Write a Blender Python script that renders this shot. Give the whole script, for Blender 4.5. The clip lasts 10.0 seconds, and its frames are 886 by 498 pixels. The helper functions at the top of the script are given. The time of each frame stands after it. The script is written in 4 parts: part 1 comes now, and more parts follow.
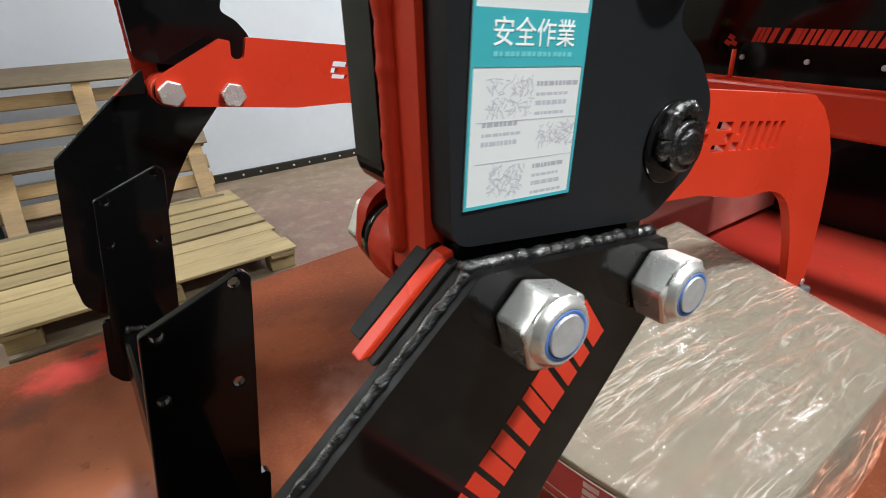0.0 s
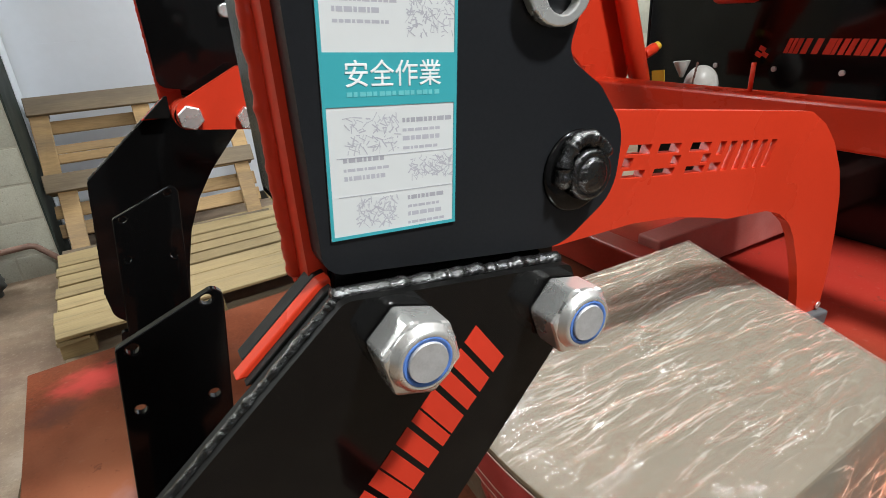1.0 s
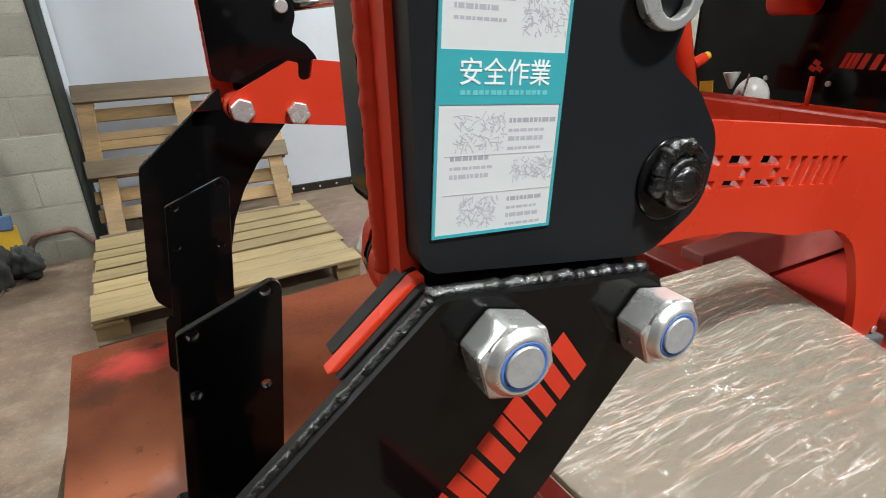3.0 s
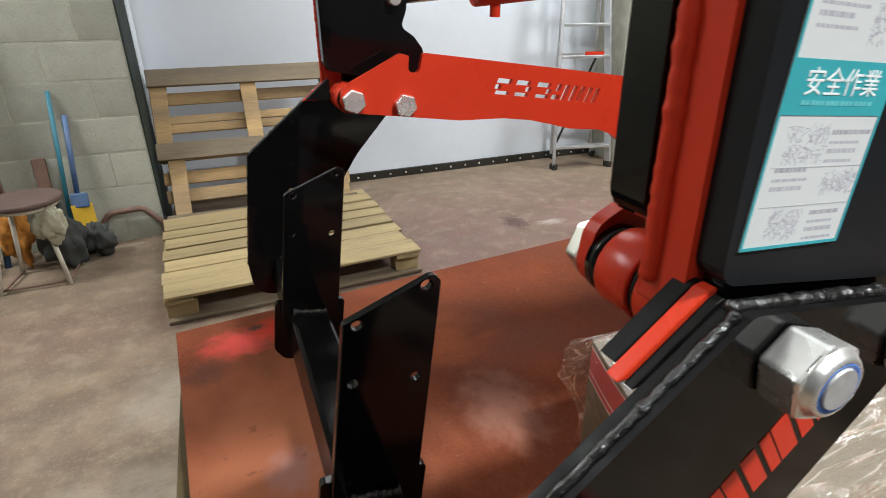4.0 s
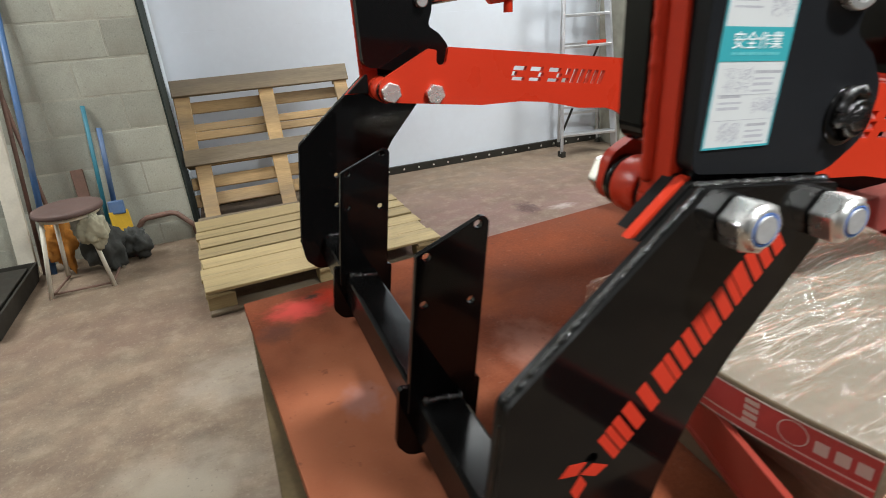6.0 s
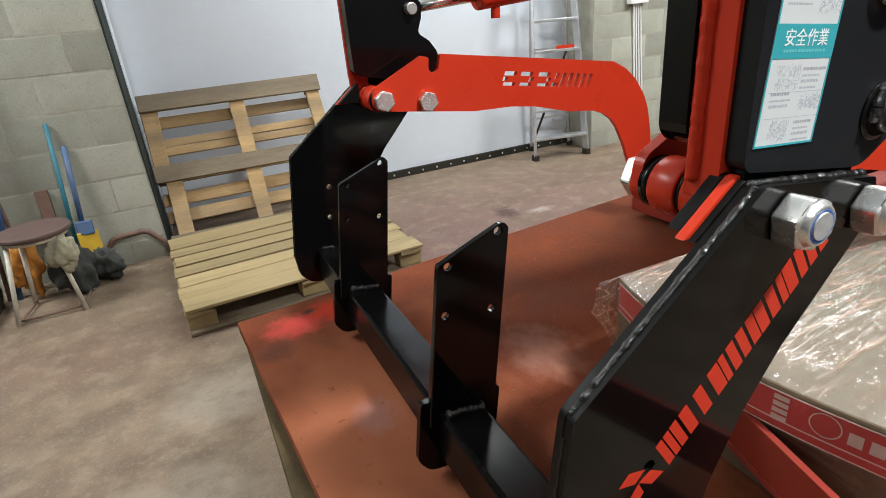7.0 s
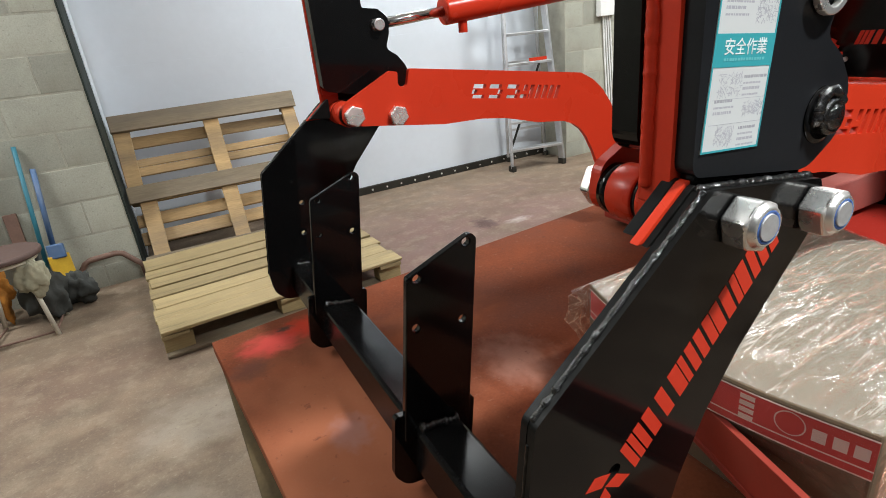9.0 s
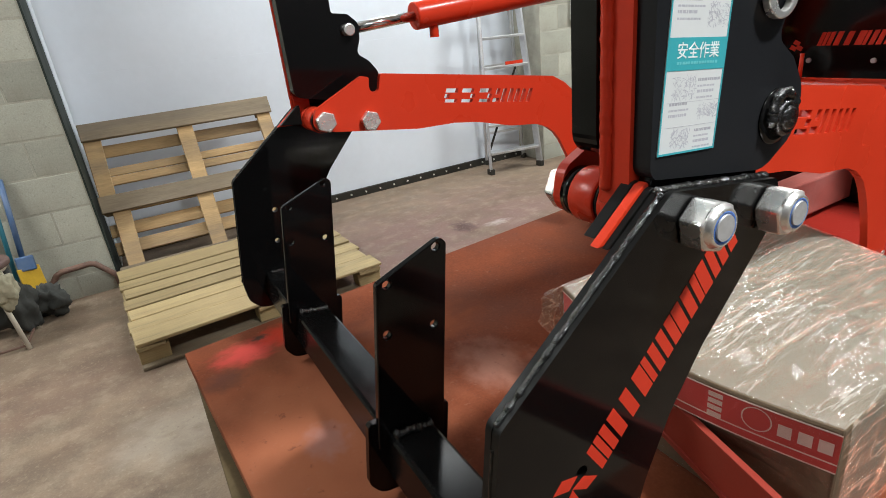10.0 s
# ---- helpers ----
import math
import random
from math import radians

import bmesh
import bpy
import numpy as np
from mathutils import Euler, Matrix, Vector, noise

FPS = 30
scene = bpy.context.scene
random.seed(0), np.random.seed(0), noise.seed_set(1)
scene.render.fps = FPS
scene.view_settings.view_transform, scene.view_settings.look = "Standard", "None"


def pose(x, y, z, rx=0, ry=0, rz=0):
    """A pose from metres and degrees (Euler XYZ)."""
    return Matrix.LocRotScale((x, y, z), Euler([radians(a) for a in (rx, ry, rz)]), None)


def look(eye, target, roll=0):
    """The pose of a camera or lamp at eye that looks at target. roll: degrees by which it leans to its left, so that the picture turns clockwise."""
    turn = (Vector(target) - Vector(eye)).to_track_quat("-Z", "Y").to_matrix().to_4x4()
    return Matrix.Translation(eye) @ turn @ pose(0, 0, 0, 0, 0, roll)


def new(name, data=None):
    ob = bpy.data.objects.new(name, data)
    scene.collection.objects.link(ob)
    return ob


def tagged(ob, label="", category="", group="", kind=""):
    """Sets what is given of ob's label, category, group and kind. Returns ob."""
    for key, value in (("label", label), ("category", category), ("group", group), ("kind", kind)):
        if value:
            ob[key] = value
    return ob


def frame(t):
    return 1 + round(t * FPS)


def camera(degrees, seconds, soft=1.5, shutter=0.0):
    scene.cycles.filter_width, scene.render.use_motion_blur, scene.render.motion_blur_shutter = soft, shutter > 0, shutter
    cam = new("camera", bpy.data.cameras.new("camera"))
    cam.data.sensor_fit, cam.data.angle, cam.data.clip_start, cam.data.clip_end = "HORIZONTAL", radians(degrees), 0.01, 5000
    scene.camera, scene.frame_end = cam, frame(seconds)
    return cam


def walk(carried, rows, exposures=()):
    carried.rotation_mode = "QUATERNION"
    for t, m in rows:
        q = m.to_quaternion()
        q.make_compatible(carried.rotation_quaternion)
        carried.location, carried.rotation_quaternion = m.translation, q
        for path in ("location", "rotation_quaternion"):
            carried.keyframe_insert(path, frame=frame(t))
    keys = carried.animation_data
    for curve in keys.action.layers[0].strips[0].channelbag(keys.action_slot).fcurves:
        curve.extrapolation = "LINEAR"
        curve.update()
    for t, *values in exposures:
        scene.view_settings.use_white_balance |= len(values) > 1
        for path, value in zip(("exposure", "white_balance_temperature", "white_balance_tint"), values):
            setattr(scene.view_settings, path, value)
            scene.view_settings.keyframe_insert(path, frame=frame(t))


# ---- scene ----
cam = camera(78.41, 10.0, soft=0.9, shutter=0.25)
PATH = [
    (0.0, -0.1568, -0.0228, 1.2635, -34.84, -25.42, 1.76),
    (0.5, -0.1125, -0.0568, 1.2723, -30.98, -24.44, 2.81),
    (1.0, -0.0896, -0.0742, 1.2710, -29.83, -23.79, 3.49),
    (1.5, -0.0807, -0.0765, 1.2647, -29.95, -23.70, 3.31),
    (2.0, -0.0984, -0.0665, 1.2681, -29.09, -23.52, 2.66),
    (2.2, -0.1066, -0.0625, 1.2688, -28.45, -23.55, 2.36),
    (3.5, -0.1487, -0.0348, 1.2741, -24.73, -23.43, 1.53),
    (4.0, -0.2304, 0.0005, 1.2778, -22.11, -23.99, 0.78),
    (4.5, -0.2706, 0.0028, 1.2620, -21.74, -24.54, -0.12),
    (5.0, -0.2408, -0.0989, 1.2768, -21.31, -24.36, 0.30),
    (5.5, -0.2254, -0.1614, 1.2705, -20.06, -24.14, 2.17),
    (6.0, -0.3370, -0.1326, 1.2832, -22.29, -24.19, 3.82),
    (6.2, -0.3904, -0.0949, 1.2776, -24.07, -24.34, 4.08),
    (7.5, -0.3705, -0.0984, 1.2876, -26.32, -23.14, 5.10),
    (8.0, -0.3390, -0.1050, 1.2806, -26.92, -22.85, 6.17),
    (8.5, -0.3529, -0.1106, 1.2862, -27.69, -22.65, 6.12),
    (9.0, -0.3720, -0.1068, 1.2833, -28.37, -22.60, 5.64),
    (9.5, -0.3693, -0.1098, 1.2855, -29.54, -22.58, 5.57),
    (10.0, -0.3573, -0.1124, 1.2828, -30.56, -22.44, 5.98),
]
walk(cam, [(t, pose(x, y, z, 90 + pitch, roll, yaw)) for t, x, y, z, yaw, pitch, roll in PATH])

# ---- light ----
scene.view_settings.exposure = 0.17
world = bpy.data.worlds.new("workshop_air")
scene.world = world
world.use_nodes = True
world.node_tree.nodes["Background"].inputs[0].default_value = (0.8, 0.85, 0.9, 1)
world.node_tree.nodes["Background"].inputs[1].default_value = 0.03


def lamp(name, where, target, size_x, size_y, watts, colour):
    data = bpy.data.lights.new(name, "AREA")
    data.shape, data.size, data.size_y, data.energy, data.color = "RECTANGLE", size_x, size_y, watts, colour
    ob = new(name, data)
    ob.matrix_world = look(where, target)
    return ob


WHITE = (0.97, 1.0, 1.0)
# x, y, z, watts down, watts up, length, width of each lamp; all unseen, the last a front fill
LAMPS = ((4.3, 1.6, 3.15, 150, 0, 1.0, 1.2), (1.5, 3.4, 3.15, 40, 26, 1.8, 0.3), (0.75, -0.65, 3.15, 100, 0, 0.30, 0.16), (-2.6, 2.7, 3.15, 86, 24, 1.5, 0.3),
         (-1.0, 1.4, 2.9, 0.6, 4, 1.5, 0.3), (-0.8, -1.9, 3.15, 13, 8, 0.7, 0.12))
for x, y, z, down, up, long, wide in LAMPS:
    lamp("unseen_ceiling_lamp", (x, y, z), (x, y, 0), long, wide, down, WHITE)
    # upward twin added as a fill that brightens the ceiling's bounce
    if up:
        lamp("ceiling_fill", (x, y, z + 0.02), (x, y, 4), long, wide, up, WHITE)


# ---- materials ----
def material(name, base, rough=0.5, metal=0.0, vary=0.15, scale=8.0, fine=90.0, bump=0.1, depth=0.002, spec=0.5, dirt=None, dirt_amount=0.3,
             coat=0.0, stretch=(1, 1, 1), piece=0.0, rough_vary=0.1):
    """A surface with grain at two scales; dirt: a second colour in blotches; piece: variation from piece to piece."""
    m = bpy.data.materials.new(name)
    m.use_nodes = True
    nt = m.node_tree
    nodes, link = nt.nodes, nt.links.new
    out = nodes["Principled BSDF"]
    tc = nodes.new("ShaderNodeTexCoord")
    mp = nodes.new("ShaderNodeMapping")
    mp.inputs["Scale"].default_value = stretch
    link(tc.outputs["Object"], mp.inputs[0])
    big, small = nodes.new("ShaderNodeTexNoise"), nodes.new("ShaderNodeTexNoise")
    for n, s, d in ((big, scale, 5), (small, fine, 4)):
        n.inputs["Scale"].default_value, n.inputs["Detail"].default_value = s, d
        link(mp.outputs[0], n.inputs["Vector"])
    mix = nodes.new("ShaderNodeMix")
    mix.data_type, mix.blend_type = "RGBA", "MULTIPLY"
    ramp = nodes.new("ShaderNodeValToRGB")
    ramp.color_ramp.elements[0].position, ramp.color_ramp.elements[1].position = 0.3, 0.7
    lo, hi = 1 - vary, 1 + vary * 0.5
    ramp.color_ramp.elements[0].color, ramp.color_ramp.elements[1].color = (lo, lo, lo, 1), (hi, hi, hi, 1)
    both = nodes.new("ShaderNodeMath")
    both.operation = "MULTIPLY_ADD"
    both.inputs[1].default_value = 0.35
    link(small.outputs[0], both.inputs[0])
    half = nodes.new("ShaderNodeMath")
    half.operation = "MULTIPLY"
    half.inputs[1].default_value = 0.65
    link(big.outputs[0], half.inputs[0])
    link(half.outputs[0], both.inputs[2])
    link(both.outputs[0], ramp.inputs[0])
    mix.inputs[0].default_value = 1.0
    mix.inputs[6].default_value = (*base, 1)
    link(ramp.outputs[0], mix.inputs[7])
    colour = mix.outputs[2]
    if dirt:
        blot = nodes.new("ShaderNodeTexNoise")
        blot.inputs["Scale"].default_value, blot.inputs["Detail"].default_value, blot.inputs["Roughness"].default_value = scale * 0.45, 6, 0.6
        link(mp.outputs[0], blot.inputs["Vector"])
        edge = nodes.new("ShaderNodeMapRange")
        edge.inputs[1].default_value, edge.inputs[2].default_value = 0.46, 0.68
        edge.inputs[4].default_value = dirt_amount
        link(blot.outputs[0], edge.inputs[0])
        over = nodes.new("ShaderNodeMix")
        over.data_type = "RGBA"
        link(edge.outputs[0], over.inputs[0])
        link(colour, over.inputs[6])
        over.inputs[7].default_value = (*dirt, 1)
        colour = over.outputs[2]
    if piece:
        info = nodes.new("ShaderNodeObjectInfo")
        span = nodes.new("ShaderNodeMapRange")
        span.inputs[3].default_value, span.inputs[4].default_value = 1 - piece, 1 + piece
        link(info.outputs["Random"], span.inputs[0])
        each = nodes.new("ShaderNodeMix")
        each.data_type, each.blend_type = "RGBA", "MULTIPLY"
        each.inputs[0].default_value = 1.0
        link(colour, each.inputs[6])
        link(span.outputs[0], each.inputs[7])
        colour = each.outputs[2]
    link(colour, out.inputs["Base Color"])
    rr = nodes.new("ShaderNodeMapRange")
    rr.inputs[1].default_value, rr.inputs[2].default_value = 0.3, 0.7
    rr.inputs[3].default_value, rr.inputs[4].default_value = max(rough - rough_vary, 0.02), min(rough + rough_vary, 1)
    link(big.outputs[0], rr.inputs[0])
    link(rr.outputs[0], out.inputs["Roughness"])
    out.inputs["Metallic"].default_value = metal
    out.inputs["Specular IOR Level"].default_value = spec
    out.inputs["Coat Weight"].default_value = coat
    out.inputs["Coat Roughness"].default_value = 0.12
    if bump:
        b = nodes.new("ShaderNodeBump")
        b.inputs["Strength"].default_value, b.inputs["Distance"].default_value = bump, depth
        link(both.outputs[0], b.inputs["Height"])
        link(b.outputs[0], out.inputs["Normal"])
    return m


BLACK = material("black_gloss_paint", (0.0042, 0.0041, 0.0042), 0.09, vary=0.3, scale=7, fine=160, bump=0.04, depth=0.0003, rough_vary=0.03, spec=0.28)
TUBE_BLACK = material("worn_black_paint", (0.0055, 0.0055, 0.0055), 0.16, vary=0.4, scale=12, fine=300, bump=0.06, depth=0.0004, rough_vary=0.06, spec=0.13)
ROUGH_BLACK = material("dull_black_paint", (0.0035, 0.0035, 0.0032), 0.45, vary=0.4, scale=60, fine=700, bump=0.2, depth=0.0006, spec=0.16)
DUSTY_BLACK = material("satin_black_paint", (0.0135, 0.0145, 0.0165), 0.34, vary=0.3, scale=6, fine=420, bump=0.05, depth=0.0003, rough_vary=0.06, spec=0.22)
def patch(mat, x, y, rx, ry, colour, strength):
    """A blot of another colour with a soft, uneven edge at one spot of a board."""
    nodes, link = mat.node_tree.nodes, mat.node_tree.links.new
    out = nodes["Principled BSDF"]
    was = out.inputs["Base Color"].links[0].from_socket
    tc, mp = nodes.new("ShaderNodeTexCoord"), nodes.new("ShaderNodeMapping")
    mp.inputs["Location"].default_value = (-x / rx, -y / ry, 0)
    mp.inputs["Scale"].default_value = (1 / rx, 1 / ry, 0)
    grain = nodes.new("ShaderNodeTexNoise")
    grain.inputs["Scale"].default_value = 2.5
    far = nodes.new("ShaderNodeVectorMath")
    far.operation = "LENGTH"
    link(tc.outputs["Object"], mp.inputs[0])
    link(mp.outputs[0], grain.inputs["Vector"])
    link(mp.outputs[0], far.inputs[0])
    add = nodes.new("ShaderNodeMath")
    link(far.outputs["Value"], add.inputs[0])
    link(grain.outputs[0], add.inputs[1])
    ease = nodes.new("ShaderNodeMapRange")
    ease.interpolation_type = "SMOOTHSTEP"
    ease.inputs[1].default_value, ease.inputs[2].default_value, ease.inputs[3].default_value, ease.inputs[4].default_value = 0.7, 1.5, strength, 0
    link(add.outputs[0], ease.inputs[0])
    over = nodes.new("ShaderNodeMix")
    over.data_type = "RGBA"
    link(ease.outputs[0], over.inputs[0])
    link(was, over.inputs[6])
    over.inputs[7].default_value = (*colour, 1)
    link(over.outputs[2], out.inputs["Base Color"])


def speckle(mat, scale, colour, low, high, strength, stretch=(1, 1, 1)):
    """Small flecks of another colour: grit, pores, dust."""
    nodes, link = mat.node_tree.nodes, mat.node_tree.links.new
    out = nodes["Principled BSDF"]
    was = out.inputs["Base Color"].links[0].from_socket
    tc, mp, grain, ease = (nodes.new("ShaderNode" + k) for k in ("TexCoord", "Mapping", "TexNoise", "MapRange"))
    mp.inputs["Scale"].default_value = stretch
    mp.inputs["Location"].default_value = (scale * 0.37, scale * 0.11, 0)
    grain.inputs["Scale"].default_value, grain.inputs["Detail"].default_value, grain.inputs["Roughness"].default_value = scale, 6, 0.65
    ease.inputs[1].default_value, ease.inputs[2].default_value, ease.inputs[4].default_value = low, high, strength
    link(tc.outputs["Object"], mp.inputs[0])
    link(mp.outputs[0], grain.inputs["Vector"])
    link(grain.outputs[0], ease.inputs[0])
    over = nodes.new("ShaderNodeMix")
    over.data_type = "RGBA"
    link(ease.outputs[0], over.inputs[0])
    link(was, over.inputs[6])
    over.inputs[7].default_value = (*colour, 1)
    link(over.outputs[2], out.inputs["Base Color"])


BLACK_SEAM = material("black_paint_over_weld", (0.006, 0.006, 0.006), 0.22, scale=230, bump=0.7, fine=460, depth=0.0022, spec=0.9, rough_vary=0.06)
RED = material("red_gloss_paint", (0.58, 0.040, 0.015), 0.30, vary=0.08, scale=5, fine=300, bump=0.02, depth=0.0006, spec=0.25)
# the red paint again, darkened to paint in the shade low down
SHADED_RED = material("shade_darkened_red_paint", (0.28, 0.027, 0.016), 0.4, vary=0.2, scale=9, fine=150, bump=0.08, depth=0.001, spec=0.3, dirt=(0.20, 0.045, 0.03), dirt_amount=0.5)
ORANGE_RED = material("red_film_lettering", (0.66, 0.044, 0.02), 0.4, vary=0.05, bump=0.0, spec=0.25)
ZINC = material("zinc_plating", (0.94, 0.94, 0.91), 0.27, 0.82, vary=0.08, scale=40, fine=500, bump=0.03, depth=0.0003, rough_vary=0.03)
BOLT_END = material("bolt_end_steel", (0.55, 0.55, 0.55), 0.45, 0.4, vary=0.2, scale=150, fine=900, bump=0.15, depth=0.0004)
BLUE_RING = material("blue_nylon_ring", (0.10, 0.22, 0.60), 0.4)
CHROME = material("polished_rod", (0.8, 0.8, 0.8), 0.08, 1.0, vary=0.05, bump=0)
GREY_PLASTIC = material("grey_plastic", (0.10, 0.105, 0.11), 0.5)
SHEET = material("red_brown_painted_board", (0.178, 0.050, 0.023), 0.78, vary=0.42, scale=6, fine=220, bump=0.12, depth=0.001, spec=0.06,
                 dirt=(0.15, 0.052, 0.03), dirt_amount=0.5, rough_vary=0.14)
patch(SHEET, 1.2, 0.55, 0.55, 0.75, (0.36, 0.022, 0.016), 0.85)
# worn orange area, lightened further to paint in light on the board's left
patch(SHEET, -0.24, 0.62, 0.28, 0.42, (0.41, 0.145, 0.074), 0.75)
patch(SHEET, 0.05, 0.85, 0.2, 0.12, (0.30, 0.085, 0.03), 0.5)
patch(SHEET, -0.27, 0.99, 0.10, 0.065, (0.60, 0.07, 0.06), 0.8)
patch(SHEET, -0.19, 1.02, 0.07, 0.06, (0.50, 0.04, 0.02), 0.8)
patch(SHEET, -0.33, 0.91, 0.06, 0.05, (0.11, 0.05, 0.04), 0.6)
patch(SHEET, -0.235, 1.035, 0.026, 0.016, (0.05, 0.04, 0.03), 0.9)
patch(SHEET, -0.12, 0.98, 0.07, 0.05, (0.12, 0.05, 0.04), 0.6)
patch(SHEET, 0.12, 0.62, 0.09, 0.12, (0.40, 0.22, 0.17), 0.45)
patch(SHEET, -0.22, 0.62, 0.05, 0.06, (0.36, 0.20, 0.19), 0.5)
speckle(SHEET, 95, (0.34, 0.20, 0.15), 0.60, 0.75, 0.2)
speckle(SHEET, 40, (0.09, 0.035, 0.025), 0.62, 0.72, 0.6)
DIRTY_BOARD = material("grimy_brown_board", (0.10, 0.072, 0.035), 0.8, vary=0.4, scale=9, fine=120, bump=0.3, depth=0.002, spec=0.2)
CONCRETE = material("dusty_concrete", (0.210, 0.152, 0.102), 0.75, vary=0.45, scale=7, fine=150, bump=0.4, depth=0.003,
                    dirt=(0.16, 0.098, 0.066), dirt_amount=0.5)
patch(CONCRETE, 1.3, 2.7, 2.0, 1.3, (0.175, 0.098, 0.086), 0.8)
patch(CONCRETE, -0.9, 2.5, 1.2, 0.35, (0.15, 0.088, 0.062), 0.5)
patch(CONCRETE, 1.43, 2.89, 0.13, 0.15, (0.055, 0.025, 0.022), 0.9)
patch(CONCRETE, 1.63, 2.79, 0.14, 0.06, (0.42, 0.36, 0.33), 0.8)
speckle(CONCRETE, 1.5, (0.125, 0.085, 0.055), 0.50, 0.60, 0.55, (0.8, 1.5, 1))
patch(CONCRETE, -0.72, 1.25, 0.34, 0.34, (0.36, 0.31, 0.24), 0.75)
patch(CONCRETE, -0.66, 0.78, 0.30, 0.26, (0.38, 0.33, 0.26), 0.8)
patch(CONCRETE, -1.15, 0.95, 0.26, 0.20, (0.33, 0.28, 0.21), 0.65)
patch(CONCRETE, -0.52, 1.85, 0.30, 0.24, (0.33, 0.28, 0.22), 0.6)
speckle(CONCRETE, 9, (0.34, 0.28, 0.20), 0.50, 0.66, 0.30)
speckle(CONCRETE, 5, (0.115, 0.075, 0.048), 0.54, 0.66, 0.45, (0.7, 1.2, 1))
speckle(CONCRETE, 70, (0.10, 0.07, 0.045), 0.60, 0.70, 0.5)
speckle(CONCRETE, 60, (0.36, 0.30, 0.22), 0.55, 0.72, 0.4)
BLOCK = material("concrete_block", (0.41, 0.412, 0.345), 0.9, vary=0.3, scale=5, fine=120, bump=0.5, depth=0.003, piece=0.2,
                 dirt=(0.20, 0.185, 0.145), dirt_amount=0.65, spec=0.2)
speckle(BLOCK, 60, (0.16, 0.155, 0.13), 0.58, 0.70, 0.5)
speckle(BLOCK, 2.2, (0.22, 0.20, 0.155), 0.55, 0.66, 0.6, (1, 1, 0.6))
MORTAR = material("mortar", (0.365, 0.355, 0.29), 0.95, vary=0.3, scale=12, fine=150, bump=0.6, depth=0.004)
PANEL = material("white_wall_panel", (0.68, 0.73, 0.79), 0.45, vary=0.05, scale=1.2, fine=20, bump=0.03, depth=0.002, dirt=(0.55, 0.575, 0.60), dirt_amount=0.5)
GREEN_TRIM = material("dark_green_trim", (0.022, 0.030, 0.025), 0.7, vary=0.4, scale=6, spec=0.25)
DARK_TRIM = material("dark_rubber_trim", (0.030, 0.027, 0.021), 0.7, vary=0.3, scale=14, spec=0.25)
AGED_PINE = material("aged_pine_board", (0.40, 0.262, 0.120), 0.75, vary=0.5, dirt=(0.15, 0.115, 0.08), dirt_amount=0.6, scale=14, fine=170, bump=0.3, depth=0.002, stretch=(0.1, 1, 1), piece=0.18)
PINE = material("pine_board", (0.37, 0.28, 0.135), 0.7, vary=0.45, dirt=(0.26, 0.185, 0.105), dirt_amount=0.55, scale=14, fine=170, bump=0.3, depth=0.002, stretch=(0.1, 1, 1), piece=0.13)
OLD_WOOD = material("weathered_wood", (0.20, 0.155, 0.10), 0.8, vary=0.45, dirt=(0.11, 0.09, 0.07), dirt_amount=0.6, scale=14, fine=170, bump=0.35, depth=0.002, stretch=(0.1, 1, 1), piece=0.12)
ALU = material("aluminium", (0.58, 0.59, 0.60), 0.45, 0.9, vary=0.25, scale=10, bump=0.05)
CARD = material("brown_cardboard", (0.15, 0.108, 0.066), 0.75, vary=0.15, scale=8, fine=160, bump=0.12, depth=0.001)
BAND = material("printed_red_band", (0.50, 0.055, 0.05), 0.5, vary=0.1)
PALE_INK = material("pale_print", (0.65, 0.50, 0.45), 0.6, vary=0.1, bump=0)
PAPER = material("label_paper", (0.67, 0.69, 0.69), 0.4, vary=0.03, bump=0)
TEAL = material("teal_print", (0.045, 0.38, 0.43), 0.4, vary=0.04, bump=0)
GREY_INK = material("grey_print", (0.45, 0.45, 0.50), 0.5, vary=0.1, bump=0)
DARK_INK = material("dark_grey_print", (0.38, 0.38, 0.42), 0.5, vary=0.1, bump=0)
WHITE_INK = material("white_print", (0.85, 0.88, 0.88), 0.4, vary=0.02, bump=0)
CEILING = material("ceiling_paint", (0.77, 0.80, 0.82), 0.9, vary=0.1, scale=1)
PLASTER = material("grey_plaster", (0.20, 0.20, 0.20), 0.9, vary=0.15, scale=2, bump=0.2)
BACK_WALL_DARK = material("dark_back_wall", (0.10, 0.105, 0.11), 0.6, vary=0.2, scale=2)
BLUE_PAINT = material("blue_painted_pole", (0.035, 0.10, 0.23), 0.5, dirt=(0.2, 0.2, 0.2), dirt_amount=0.4)
TEAL_PAINT = material("teal_painted_pole", (0.02, 0.145, 0.195), 0.5)
YELLOW = material("yellow_plastic", (0.65, 0.40, 0.03), 0.5)
CREAM = material("cream_painted_tube", (0.62, 0.58, 0.48), 0.5, dirt=(0.3, 0.25, 0.2), dirt_amount=0.4)
SEAT_BROWN = material("worn_brown_seat", (0.10, 0.06, 0.05), 0.7, vary=0.3, scale=16)
ORANGE_CLOTH = material("orange_cloth", (0.50, 0.20, 0.03), 0.9, vary=0.3, scale=20, bump=0.4)
DARK_CLOTH = material("dark_grey_cloth", (0.045, 0.047, 0.042), 0.9, vary=0.3, scale=20, bump=0.4)
KHAKI_CLOTH = material("khaki_cloth", (0.36, 0.34, 0.24), 0.9, vary=0.2, scale=20, bump=0.4)
RUST = material("rusty_pipe", (0.16, 0.09, 0.065), 0.7, vary=0.35, scale=18, bump=0.3)
WHITE_PLASTIC = material("white_plastic", (0.78, 0.78, 0.76), 0.35, vary=0.05)
